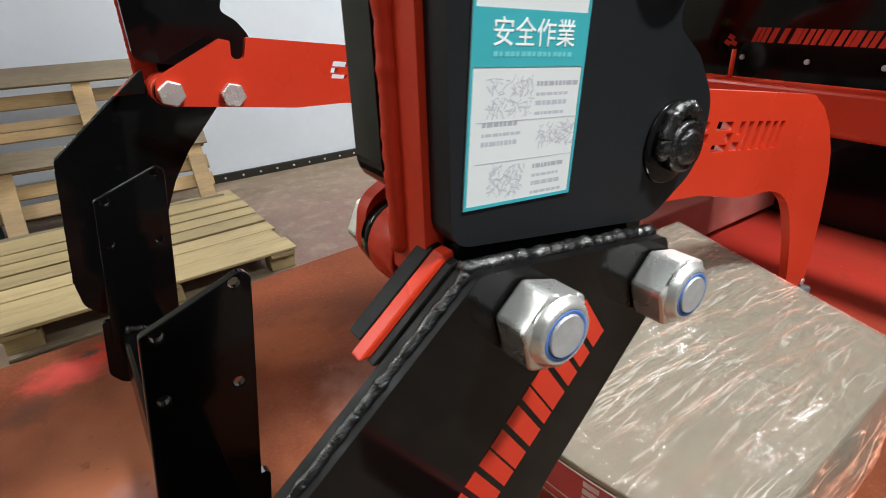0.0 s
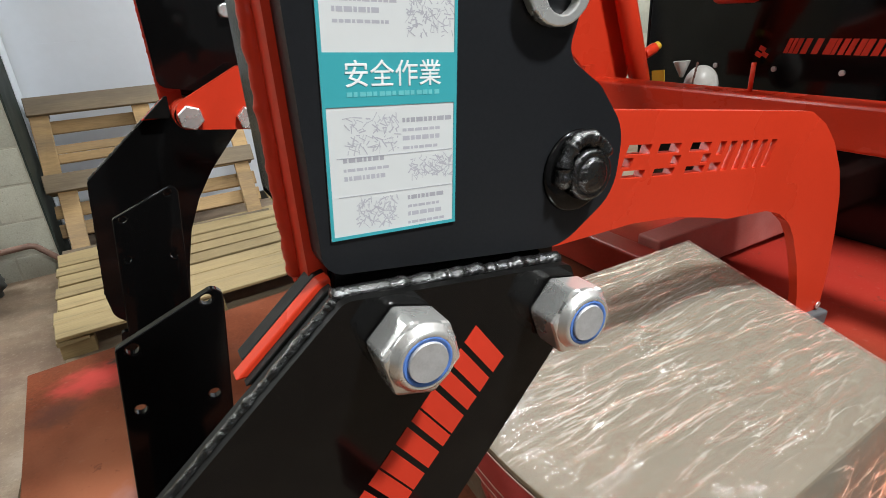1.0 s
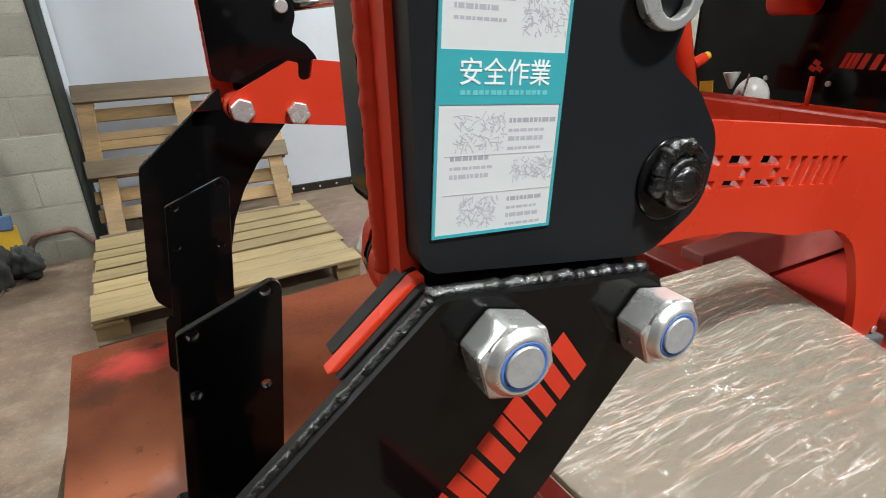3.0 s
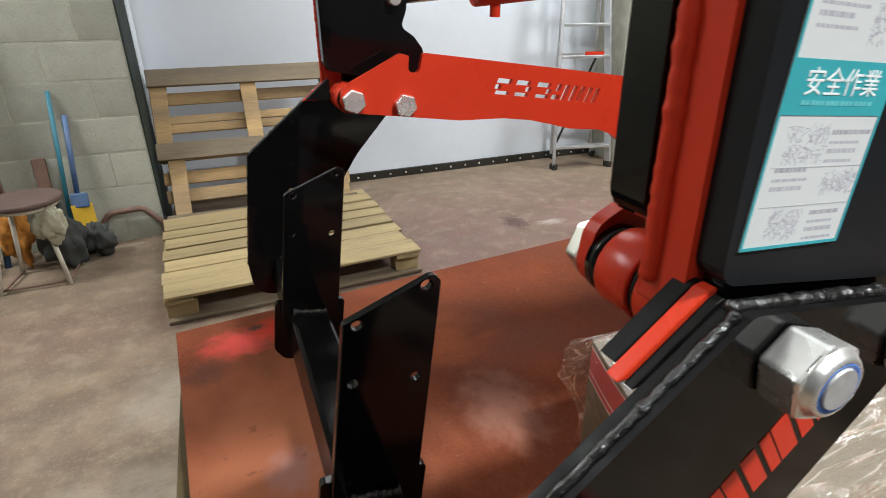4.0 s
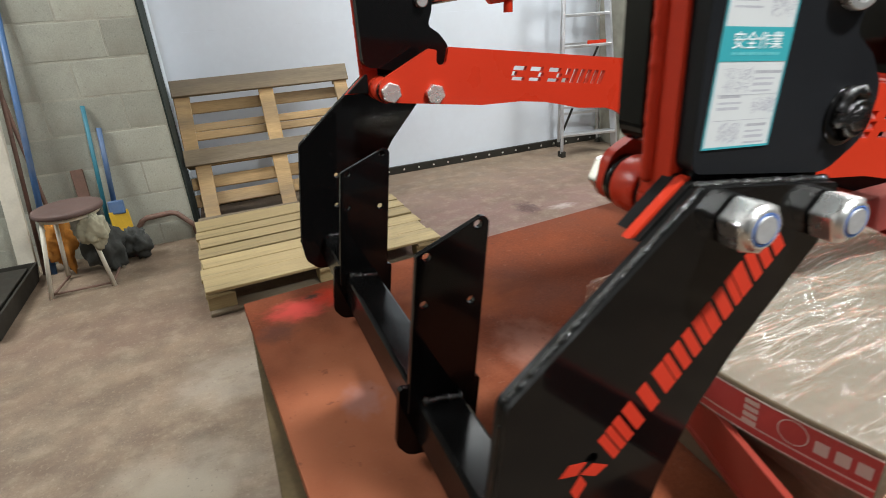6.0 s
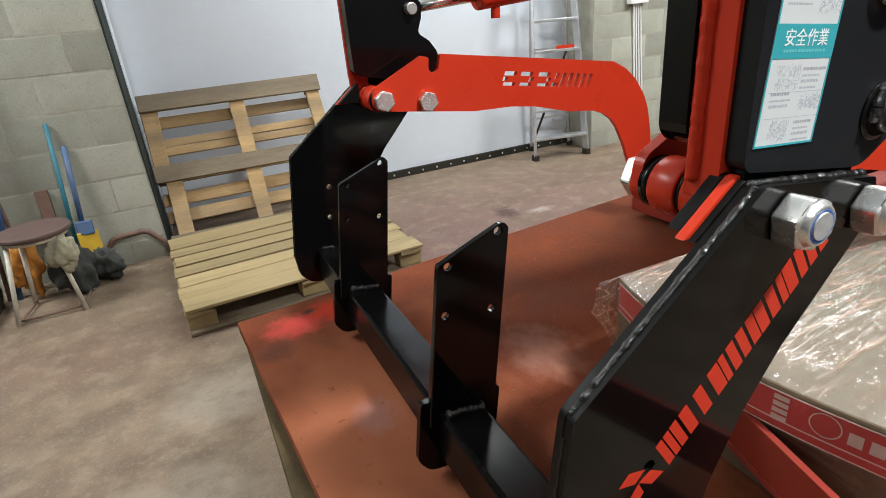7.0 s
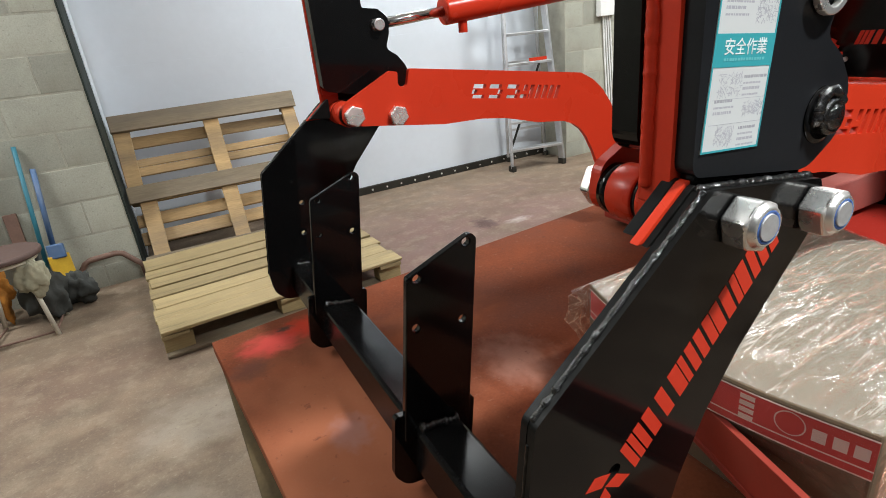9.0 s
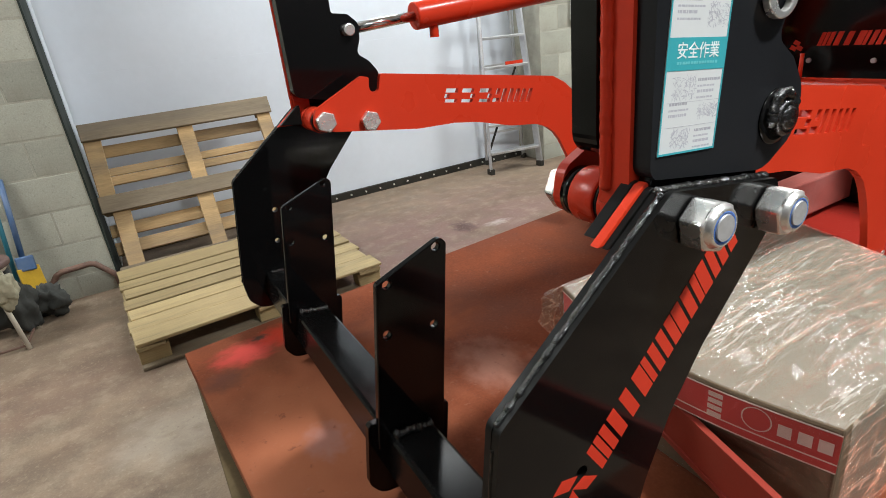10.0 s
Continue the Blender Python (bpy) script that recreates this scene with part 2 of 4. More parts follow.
# white plastic darkened to paint in the shade on the hose covers
HOSE_PLASTIC = material("shade_darkened_white_plastic", (0.46, 0.46, 0.43), 0.4, vary=0.2, scale=30, dirt=(0.22, 0.21, 0.18), dirt_amount=0.5)
# red paint turned pink to paint in the light on the beam
LIT_PINK = material("lit_pink_red_paint", (0.40, 0.115, 0.095), 0.4, vary=0.3, scale=14, fine=200, bump=0.1, depth=0.001, dirt=(0.45, 0.22, 0.20), dirt_amount=0.5)


def stretch_film(name, veiled, relief, tint):
    m = bpy.data.materials.new(name)
    m.use_nodes = True
    nodes, link = m.node_tree.nodes, m.node_tree.links.new
    nodes.remove(nodes["Principled BSDF"])
    out = nodes["Material Output"]
    tc, mp = nodes.new("ShaderNodeTexCoord"), nodes.new("ShaderNodeMapping")
    mp.inputs["Rotation"].default_value = (0, 0, radians(14))
    mp.inputs["Scale"].default_value = (5, 64, 26)
    link(tc.outputs["Object"], mp.inputs[0])
    folds, crumple = nodes.new("ShaderNodeTexNoise"), nodes.new("ShaderNodeTexNoise")
    folds.inputs["Scale"].default_value, folds.inputs["Detail"].default_value, folds.inputs["Distortion"].default_value = 1.3, 5, 0.25
    crumple.inputs["Scale"].default_value, crumple.inputs["Detail"].default_value = 70, 4
    link(mp.outputs[0], folds.inputs["Vector"])
    link(tc.outputs["Object"], crumple.inputs["Vector"])
    cross_map, cross = nodes.new("ShaderNodeMapping"), nodes.new("ShaderNodeTexNoise")
    cross_map.inputs["Rotation"].default_value = (0, 0, radians(-32))
    cross_map.inputs["Scale"].default_value = (6, 42, 24)
    cross.inputs["Scale"].default_value, cross.inputs["Detail"].default_value, cross.inputs["Distortion"].default_value = 1.0, 4, 0.8
    link(tc.outputs["Object"], cross_map.inputs[0])
    link(cross_map.outputs[0], cross.inputs["Vector"])
    add, more = nodes.new("ShaderNodeMath"), nodes.new("ShaderNodeMath")
    add.operation = more.operation = "MULTIPLY_ADD"
    add.inputs[1].default_value, more.inputs[1].default_value = 0.25, 0.6
    link(crumple.outputs[0], add.inputs[0])
    link(cross.outputs[0], more.inputs[0])
    wave = nodes.new("ShaderNodeMix")
    wave.inputs[0].default_value = 0.15
    link(folds.outputs[0], wave.inputs[2])
    link(cross.outputs[0], wave.inputs[3])
    off, crease = nodes.new("ShaderNodeMath"), nodes.new("ShaderNodeMath")
    off.operation, crease.operation = "SUBTRACT", "ABSOLUTE"
    off.inputs[1].default_value = 0.5
    link(wave.outputs[0], off.inputs[0])
    link(off.outputs[0], crease.inputs[0])
    link(crease.outputs[0], more.inputs[2])
    link(more.outputs[0], add.inputs[2])
    bump = nodes.new("ShaderNodeBump")
    bump.inputs["Strength"].default_value, bump.inputs["Distance"].default_value = 1.0, relief
    link(add.outputs[0], bump.inputs["Height"])
    clear, haze, gloss = nodes.new("ShaderNodeBsdfTransparent"), nodes.new("ShaderNodeBsdfDiffuse"), nodes.new("ShaderNodeBsdfGlossy")
    clear.inputs[0].default_value = (*tint, 1)
    haze.inputs[0].default_value = (0.66, 0.64, 0.56, 1)
    gloss.inputs["Roughness"].default_value = 0.08
    link(bump.outputs[0], gloss.inputs["Normal"])
    fr = nodes.new("ShaderNodeFresnel")
    fr.inputs[0].default_value = 1.5
    link(bump.outputs[0], fr.inputs["Normal"])
    # layered film folds are milkier; their bright streaks are painted in by a haze and gloss mask
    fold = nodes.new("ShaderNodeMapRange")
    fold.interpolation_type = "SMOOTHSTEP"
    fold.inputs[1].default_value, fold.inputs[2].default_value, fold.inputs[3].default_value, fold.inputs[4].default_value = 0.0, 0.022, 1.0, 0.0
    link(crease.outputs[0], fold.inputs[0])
    bunch, where, streaks = nodes.new("ShaderNodeTexNoise"), nodes.new("ShaderNodeMapRange"), nodes.new("ShaderNodeMath")
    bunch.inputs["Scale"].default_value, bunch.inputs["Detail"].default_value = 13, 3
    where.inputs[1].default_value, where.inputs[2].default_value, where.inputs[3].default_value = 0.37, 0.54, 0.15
    streaks.operation = "MULTIPLY"
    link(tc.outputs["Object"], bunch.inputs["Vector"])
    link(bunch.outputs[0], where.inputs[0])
    link(fold.outputs[0], streaks.inputs[0])
    link(where.outputs[0], streaks.inputs[1])
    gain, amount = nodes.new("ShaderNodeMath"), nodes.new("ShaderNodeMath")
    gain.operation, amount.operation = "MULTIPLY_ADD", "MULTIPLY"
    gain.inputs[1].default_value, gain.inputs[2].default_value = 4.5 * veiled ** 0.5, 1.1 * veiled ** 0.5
    link(streaks.outputs[0], gain.inputs[0])
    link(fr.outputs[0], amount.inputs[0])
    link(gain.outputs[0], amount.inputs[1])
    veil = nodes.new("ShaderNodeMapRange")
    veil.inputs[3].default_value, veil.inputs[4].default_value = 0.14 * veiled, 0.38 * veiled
    link(streaks.outputs[0], veil.inputs[0])
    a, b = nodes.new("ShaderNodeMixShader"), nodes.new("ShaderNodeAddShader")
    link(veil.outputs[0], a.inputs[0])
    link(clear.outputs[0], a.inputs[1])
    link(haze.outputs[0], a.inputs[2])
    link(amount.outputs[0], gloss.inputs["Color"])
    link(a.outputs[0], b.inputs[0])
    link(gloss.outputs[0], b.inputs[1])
    link(b.outputs[0], out.inputs[0])
    return m


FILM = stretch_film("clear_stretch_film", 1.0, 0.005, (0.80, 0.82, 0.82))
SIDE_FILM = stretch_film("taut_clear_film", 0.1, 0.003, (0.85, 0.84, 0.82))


# ---- mesh helpers ----
def finish(bm, name, mat, smooth=False):
    bmesh.ops.recalc_face_normals(bm, faces=bm.faces)
    mesh = bpy.data.meshes.new(name)
    bm.to_mesh(mesh)
    bm.free()
    for m in (mat if isinstance(mat, (list, tuple)) else (mat,)):
        mesh.materials.append(m)
    if smooth:
        for p in mesh.polygons:
            p.use_smooth = True
    return mesh


def soften(ob, width=0.0015, segments=2):
    mod = ob.modifiers.new("edge", "BEVEL")
    mod.width, mod.segments, mod.limit_method, mod.angle_limit = width, segments, "ANGLE", radians(40)
    return ob


def cut_edges(bm):
    """The cut edges of a plate that lies across the loader take the second, duller paint."""
    for f in bm.faces:
        f.normal_update()
        f.material_index = int(abs(f.normal.y) < 0.5)
    return bm


def part(name, bm, mat, parent, label="", smooth=False, edge=0.0):
    ob = new(name, finish(bm, name, mat, smooth))
    ob.parent = parent
    if label:
        tagged(ob, label)
    if edge:
        soften(ob, edge)
    return ob


def thing(name, label, category, m=None, group="", kind=""):
    ob = new(name)
    ob.empty_display_size = 0.1
    if m is not None:
        ob.matrix_world = m
    return tagged(ob, label, category, group, kind)


def box(x0, x1, y0, y1, z0, z1, bm=None):
    bm = bm or bmesh.new()
    bmesh.ops.create_cube(bm, size=1, matrix=Matrix.LocRotScale(((x0 + x1) / 2, (y0 + y1) / 2, (z0 + z1) / 2), None, (x1 - x0, y1 - y0, z1 - z0)))
    return bm


def bar(a, b, w, d, bm=None, up=(0, 0, 1)):
    """A square bar from a to b, w wide and d deep."""
    bm = bm or bmesh.new()
    a, b = Vector(a), Vector(b)
    axis = (b - a).normalized()
    side = axis.cross(Vector(up)).normalized()
    top = side.cross(axis)
    m = Matrix((side * w, axis * (b - a).length, top * d)).transposed().to_4x4()
    m.translation = (a + b) / 2
    bmesh.ops.create_cube(bm, size=1, matrix=m)
    return bm


def rod(a, b, r, r2=None, n=20, bm=None, spin=0.0):
    """A round rod, or with n=6 a hexagon, from a to b."""
    bm = bm or bmesh.new()
    a, b = Vector(a), Vector(b)
    turn = (b - a).to_track_quat("Z", "Y").to_matrix().to_4x4()
    bmesh.ops.create_cone(bm, cap_ends=True, segments=n, radius1=r, radius2=r if r2 is None else r2, depth=(b - a).length,
                          matrix=Matrix.Translation((a + b) / 2) @ turn @ Matrix.Rotation(spin, 4, "Z"))
    if n > 8:
        for f in bm.faces:
            f.smooth = len(f.verts) == 4
    return bm


def tube(points, r, n=10, bm=None):
    """A bent round tube through the points."""
    bm = bm or bmesh.new()
    points = [Vector(p) for p in points]
    rings = []
    for i, p in enumerate(points):
        d = (points[min(i + 1, len(points) - 1)] - points[max(i - 1, 0)]).normalized()
        q = d.to_track_quat("Z", "Y")
        rings.append([bm.verts.new(p + q @ Vector((r * math.cos(2 * math.pi * k / n), r * math.sin(2 * math.pi * k / n), 0))) for k in range(n)])
    for a, b in zip(rings, rings[1:]):
        for k in range(n):
            bm.faces.new((a[k], a[(k + 1) % n], b[(k + 1) % n], b[k]))
    bm.faces.new(rings[0][::-1]), bm.faces.new(rings[-1])
    return bm


def rounded(points, n=6):
    """A closed outline from (x, y) or (x, y, radius) corners."""
    out = []
    for i, p in enumerate(points):
        a, b, c = Vector(points[i - 1][:2]), Vector(p[:2]), Vector(points[(i + 1) % len(points)][:2])
        r = p[2] if len(p) > 2 else 0
        d1, d2 = a - b, c - b
        angle = d1.angle(d2) if r else math.pi
        if not r or angle > 3.1:
            out.append(b)
            continue
        cut = min(r / math.tan(angle / 2), d1.length * 0.49, d2.length * 0.49)
        r = cut * math.tan(angle / 2)
        s, e = b + d1.normalized() * cut, b + d2.normalized() * cut
        centre = b + (d1.normalized() + d2.normalized()).normalized() * (r / math.sin(angle / 2))
        for k in range(n + 1):
            q = s.lerp(e, k / n) - centre
            out.append(centre + q.normalized() * r)
    return out


def circle(x, y, r, n=16):
    return [Vector((x + r * math.cos(2 * math.pi * k / n), y + r * math.sin(2 * math.pi * k / n))) for k in range(n)]


def plate(outline, v0, v1, holes=(), bm=None):
    """A flat plate in the upright plane of the towers: the outline in (u, w), from v0 to v1 across, with holes through it."""
    bm = bm or bmesh.new()
    edges = []
    for loop in (outline, *holes):
        vs = [bm.verts.new((p[0], v0, p[1])) for p in loop]
        edges += [bm.edges.new((vs[i - 1], vs[i])) for i in range(len(vs))]
    faces = [g for g in bmesh.ops.triangle_fill(bm, use_beauty=True, edges=edges)["geom"] if isinstance(g, bmesh.types.BMFace)]
    grown = bmesh.ops.extrude_face_region(bm, geom=faces)["geom"]
    bmesh.ops.translate(bm, vec=(0, v1 - v0, 0), verts=[g for g in grown if isinstance(g, bmesh.types.BMVert)])
    return bm


def seam(points, r, step=0.003, seed=1, bm=None, sides=10, ripple=0.26, wander=0.2):
    """A weld bead: a low tube along a line, rippled like fish scales where each pass of the electrode stopped."""
    bm = bm or bmesh.new()
    points = [Vector(p) for p in points]
    places = []
    for a, b in zip(points, points[1:]):
        n = max(2, int((b - a).length / (step * 0.2)))
        places += [a.lerp(b, k / n) for k in range(n)]
    places.append(points[-1])
    rings, gone = [], 0.0
    for i, p in enumerate(places):
        if i:
            gone += (p - places[i - 1]).length
        d = (places[min(i + 1, len(places) - 1)] - places[max(i - 1, 0)]).normalized()
        q = d.to_track_quat("Z", "Y")
        phase = (gone / step + 0.9 * noise.noise(Vector((gone * 130, seed, 0)))) % 1.0
        size = r * (0.95 - ripple / 2 + ripple * (0.5 + 0.5 * math.cos(2 * math.pi * phase)) + wander * noise.noise(Vector((gone * 150, seed, 5))))
        shift = Vector((noise.noise(Vector((gone * 60, seed, 9))), noise.noise(Vector((gone * 60, seed, 17))), 0)) * r * 0.22
        if i in (0, len(places) - 1):
            size *= 0.4
        ring = []
        for k in range(sides):
            x, y = math.cos(2 * math.pi * k / sides), math.sin(2 * math.pi * k / sides)
            rough = 1 + 0.9 * ripple * noise.noise(Vector((x * 1.6, y * 1.6, gone * 260 + seed)))
            ring.append(bm.verts.new(p + q @ (shift + Vector((x, y, 0)) * size * rough)))
        rings.append(ring)
    for a, b in zip(rings, rings[1:]):
        for k in range(sides):
            bm.faces.new((a[k], a[(k + 1) % sides], b[(k + 1) % sides], b[k]))
    bm.faces.new(rings[0][::-1]), bm.faces.new(rings[-1])
    return bm


def lathe(profile, u, w, n=36, bm=None):
    """A turned shape about an axis across the loader at (u, w), from (radius, v) pairs."""
    bm = bm or bmesh.new()
    rings = [[bm.verts.new((u + r * math.cos(2 * math.pi * k / n), v, w + r * math.sin(2 * math.pi * k / n))) for k in range(n)] for r, v in profile]
    for a, b in zip(rings, rings[1:]):
        for k in range(n):
            bm.faces.new((a[k], a[(k + 1) % n], b[(k + 1) % n], b[k]))
    bm.faces.new(rings[0]), bm.faces.new(rings[-1])
    return bm


def lump(radius, stretch, seed, amount=0.3, detail=4):
    """A crumpled soft lump."""
    bm = bmesh.new()
    bmesh.ops.create_icosphere(bm, subdivisions=detail, radius=1)
    for v in bm.verts:
        k = 1 + amount * (noise.noise(v.co * 1.7 + Vector((seed, 0, 0))) + 0.7 * abs(noise.noise(v.co * 3.6 + Vector((0, seed, 0)))) - 0.5 * abs(noise.noise(v.co * 7.5 + Vector((seed, seed, 0)))))
        v.co = Vector((v.co.x * stretch[0], v.co.y * stretch[1], v.co.z * stretch[2])) * radius * k
    return bm


# ---- the room ----
def structure(name, bm, mat, label, category):
    return tagged(new(name, finish(bm, name, mat)), label, category, kind="structure")


structure("floor", box(-4.5, 5, -2.2, 4.6, -0.12, 0), CONCRETE, "worn concrete floor with reddish dust stains", "floor")
structure("wall_panel", box(-0.66, 2.95, 4.22, 4.32, 0.06, 3.4), PANEL, "white smooth wall panelling above a dark strip", "wall")
structure("baseboard", box(-0.66, 2.95, 4.19, 4.32, 0.0, 0.06), DARK_TRIM, "dark rubber strip with studs along the wall", "trim")
structure("wall_far_left", box(-4.5, -0.66, 3.5707, 4.32, 0, 3.4), MORTAR, "mortar bed behind grey concrete blocks", "wall")
structure("wall_far_right", box(2.95, 5, 3.8507, 4.32, 0, 3.4), MORTAR, "mortar bed behind grey concrete blocks", "wall")
structure("wall_left", box(-4.6, -4.5, -2.2, 4.32, 0, 3.4), PLASTER, "plain grey plaster wall", "wall")
structure("wall_right", box(5, 5.1, -2.2, 4.32, 0, 3.4), PLASTER, "plain grey plaster wall", "wall")
# unseen closing wall, its dark tone chosen to dim reflections in the black paint
structure("wall_behind", box(-4.6, 5.1, -2.3, -2.2, 0, 3.4), BACK_WALL_DARK, "unseen plain wall, kept dark to hold reflections down", "wall")
structure("ceiling", box(-4.6, 5.1, -2.3, 4.4, 3.4, 3.5), CEILING, "plain pale ceiling", "ceiling")
structure("corner_trim", box(-0.66, -0.650, 3.567, 4.19, 0, 3.4), GREEN_TRIM, "dark edge trim at the end of the block wall", "trim")
structure("corner_sealant", box(-0.650, -0.645, 3.98, 4.19, 0, 3.4), PANEL, "ragged white sealant along the wall corner", "trim")

# ---- the platform ----
platform = thing("platform", "raised work platform with a scuffed red-brown painted board top", "platform")
bm = bmesh.new()
top = [(-0.388, 1.08), (2.3, 1.33), (2.3, -0.02), (-0.304, -0.02)]
for z0, z1 in ((0.65, 0.68),):
    lo = [bm.verts.new((x, y, z0)) for x, y in top]
    hi = [bm.verts.new((x, y, z1)) for x, y in top]
    bm.faces.new(hi), bm.faces.new(lo[::-1])
    for i in range(4):
        bm.faces.new((lo[i - 1], lo[i], hi[i], hi[i - 1]))
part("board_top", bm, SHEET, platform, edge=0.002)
under = bmesh.new()
lo = [under.verts.new((x, y, 0.612)) for x, y in ((-0.382, 1.05), (2.28, 1.29), (2.28, 0.0), (-0.372, 0.0))]
hi = [under.verts.new((p.co.x, p.co.y, 0.648)) for p in lo]
under.faces.new(hi), under.faces.new(lo[::-1])
for i in range(4):
    under.faces.new((lo[i - 1], lo[i], hi[i], hi[i - 1]))
part("under_board", under, DIRTY_BOARD, platform, "grimy brown board under the painted top", edge=0.003)
for y in (0.06, 0.95):
    part("rail", box(-0.25, 2.2, y - 0.03, y + 0.03, 0.53, 0.612), RUST, platform)
for x in (-0.2, 2.15):
    for y in (0.06, 0.95):
        part("leg", box(x - 0.03, x + 0.03, y - 0.03, y + 0.03, 0, 0.53), RUST, platform)

# ---- the front loader: u along it, v across, w up; it stands nose-down ----
TILT = 8.2
LOADER = pose(0, 0, 1.122, 0, TILT, 0)
BACK = LOADER.inverted()
loader = thing("front_loader", "black and red front loader attachment parked nose-down on the platform", "loader", LOADER)

TOWER = rounded([(-0.031, 0.0255, 0.01), (0.106, 0.0255, 0.006), (0.1185, 0.002, 0.02), (0.106, -0.0245, 0.03), (0.078, -0.066, 0.05), (0.042, -0.119, 0.05), (0.013, -0.178, 0.08),
                 (-0.007, -0.245, 0.1), (-0.017, -0.32, 0.1), (-0.022, -0.41, 0.03), (-0.05, -0.437, 0.03), (-0.14, -0.436, 0.03), (-0.167, -0.415, 0.03), (-0.177, -0.37, 0.02), (-0.178, -0.133, 0.012)])
MAST = rounded([(-0.034, 0.031, 0.012), (0.115, 0.029, 0.035), (0.153, 0.06, 0.03), (0.152, 0.1, 0.03), (0.128, 0.124, 0.02), (0.100, 0.138, 0.012), (0.107, 0.168, 0.02),
                (0.106, 0.2, 0.02), (0.08, 0.217, 0.015), (0.044, 0.216, 0.006), (0.036, 0.27), (0.0309, 0.31), (-0.0732, 0.31)])
MAST_IN = rounded([(-0.043, 0.045, 0.018), (0.115, 0.035, 0.035), (0.153, 0.06, 0.03), (0.152, 0.1, 0.03), (0.128, 0.124, 0.02), (0.100, 0.138, 0.012), (0.107, 0.168, 0.02),
                   (0.106, 0.2, 0.02), (0.08, 0.217, 0.015), (0.044, 0.216, 0.006), (0.036, 0.27), (0.0309, 0.31), (-0.0808, 0.31)])
STAND = rounded([(-0.022, -0.022, 0.02), (-0.022, 0.022, 0.02), (0.083, 0.092, 0.008), (0.1, 0.09, 0.004), (0.101, 0.060, 0.01), (0.123, 0.060, 0.01), (0.127, 0.098, 0.006),
                 (0.45, 0.0985), (0.612, 0.0985, 0.03), (0.655, 0.083, 0.06), (0.692, 0.059, 0.06), (0.729, 0.022, 0.08), (0.752, -0.014, 0.1), (0.775, -0.072, 0.2), (0.792, -0.13, 0.2), (0.803, -0.203, 0.003),
                 (0.729, -0.200, 0.003), (0.719, -0.165, 0.1), (0.688, -0.11, 0.1), (0.656, -0.067, 0.06), (0.633, -0.045, 0.05), (0.602, -0.029, 0.04), (0.567, -0.0215, 0.04), (0.486, -0.0235, 0.1),
                 (0.437, -0.017, 0.1), (0.385, -0.0115, 0.1), (0.318, -0.0115, 0.1), (0.22, -0.022, 0.05)])
BRACKET = rounded([(-0.139, -0.137, 0.006), (-0.052, -0.088, 0.01), (-0.043, -0.096, 0.008), (-0.040, -0.37), (-0.139, -0.37)])
LUG = rounded([(-0.15, -0.335, 0.006), (-0.028, -0.335, 0.006), (-0.028, -0.42, 0.015), (-0.045, -0.45, 0.015), (-0.13, -0.452, 0.025), (-0.15, -0.43, 0.02)])


def slots(u0, u1, w0, w1):
    """Cut-through slots in a row: wide ones with a bar left standing in the middle, then slim slanted ones."""
    out, lean, run, rise = [], 0.3, u1 - u0, w1 - w0

    def cut(a, b, lo, hi):
        out.append([Vector((u0 + run * e + lean * rise * h, w0 + rise * h)) for e, h in ((a, lo), (b, lo), (b, hi), (a, hi))])

    for a in (0.0, 0.17, 0.36):
        cut(a, a + 0.125, 0.70, 1.0)
        cut(a + 0.02, a + 0.14, 0.0, 0.24)
        cut(a + (0.10 if a else 0.0), a + (0.15 if a else 0.05), 0.32, 0.62)
    for a, lo in ((0.545, 0.55), (0.620, 0.0), (0.700, 0.0), (0.775, 0.0), (0.850, 0.0), (0.925, 0.0)):
        cut(a, a + 0.042, lo, 1.0)
    cut(0.530, 0.60, 0.0, 0.30)
    return out


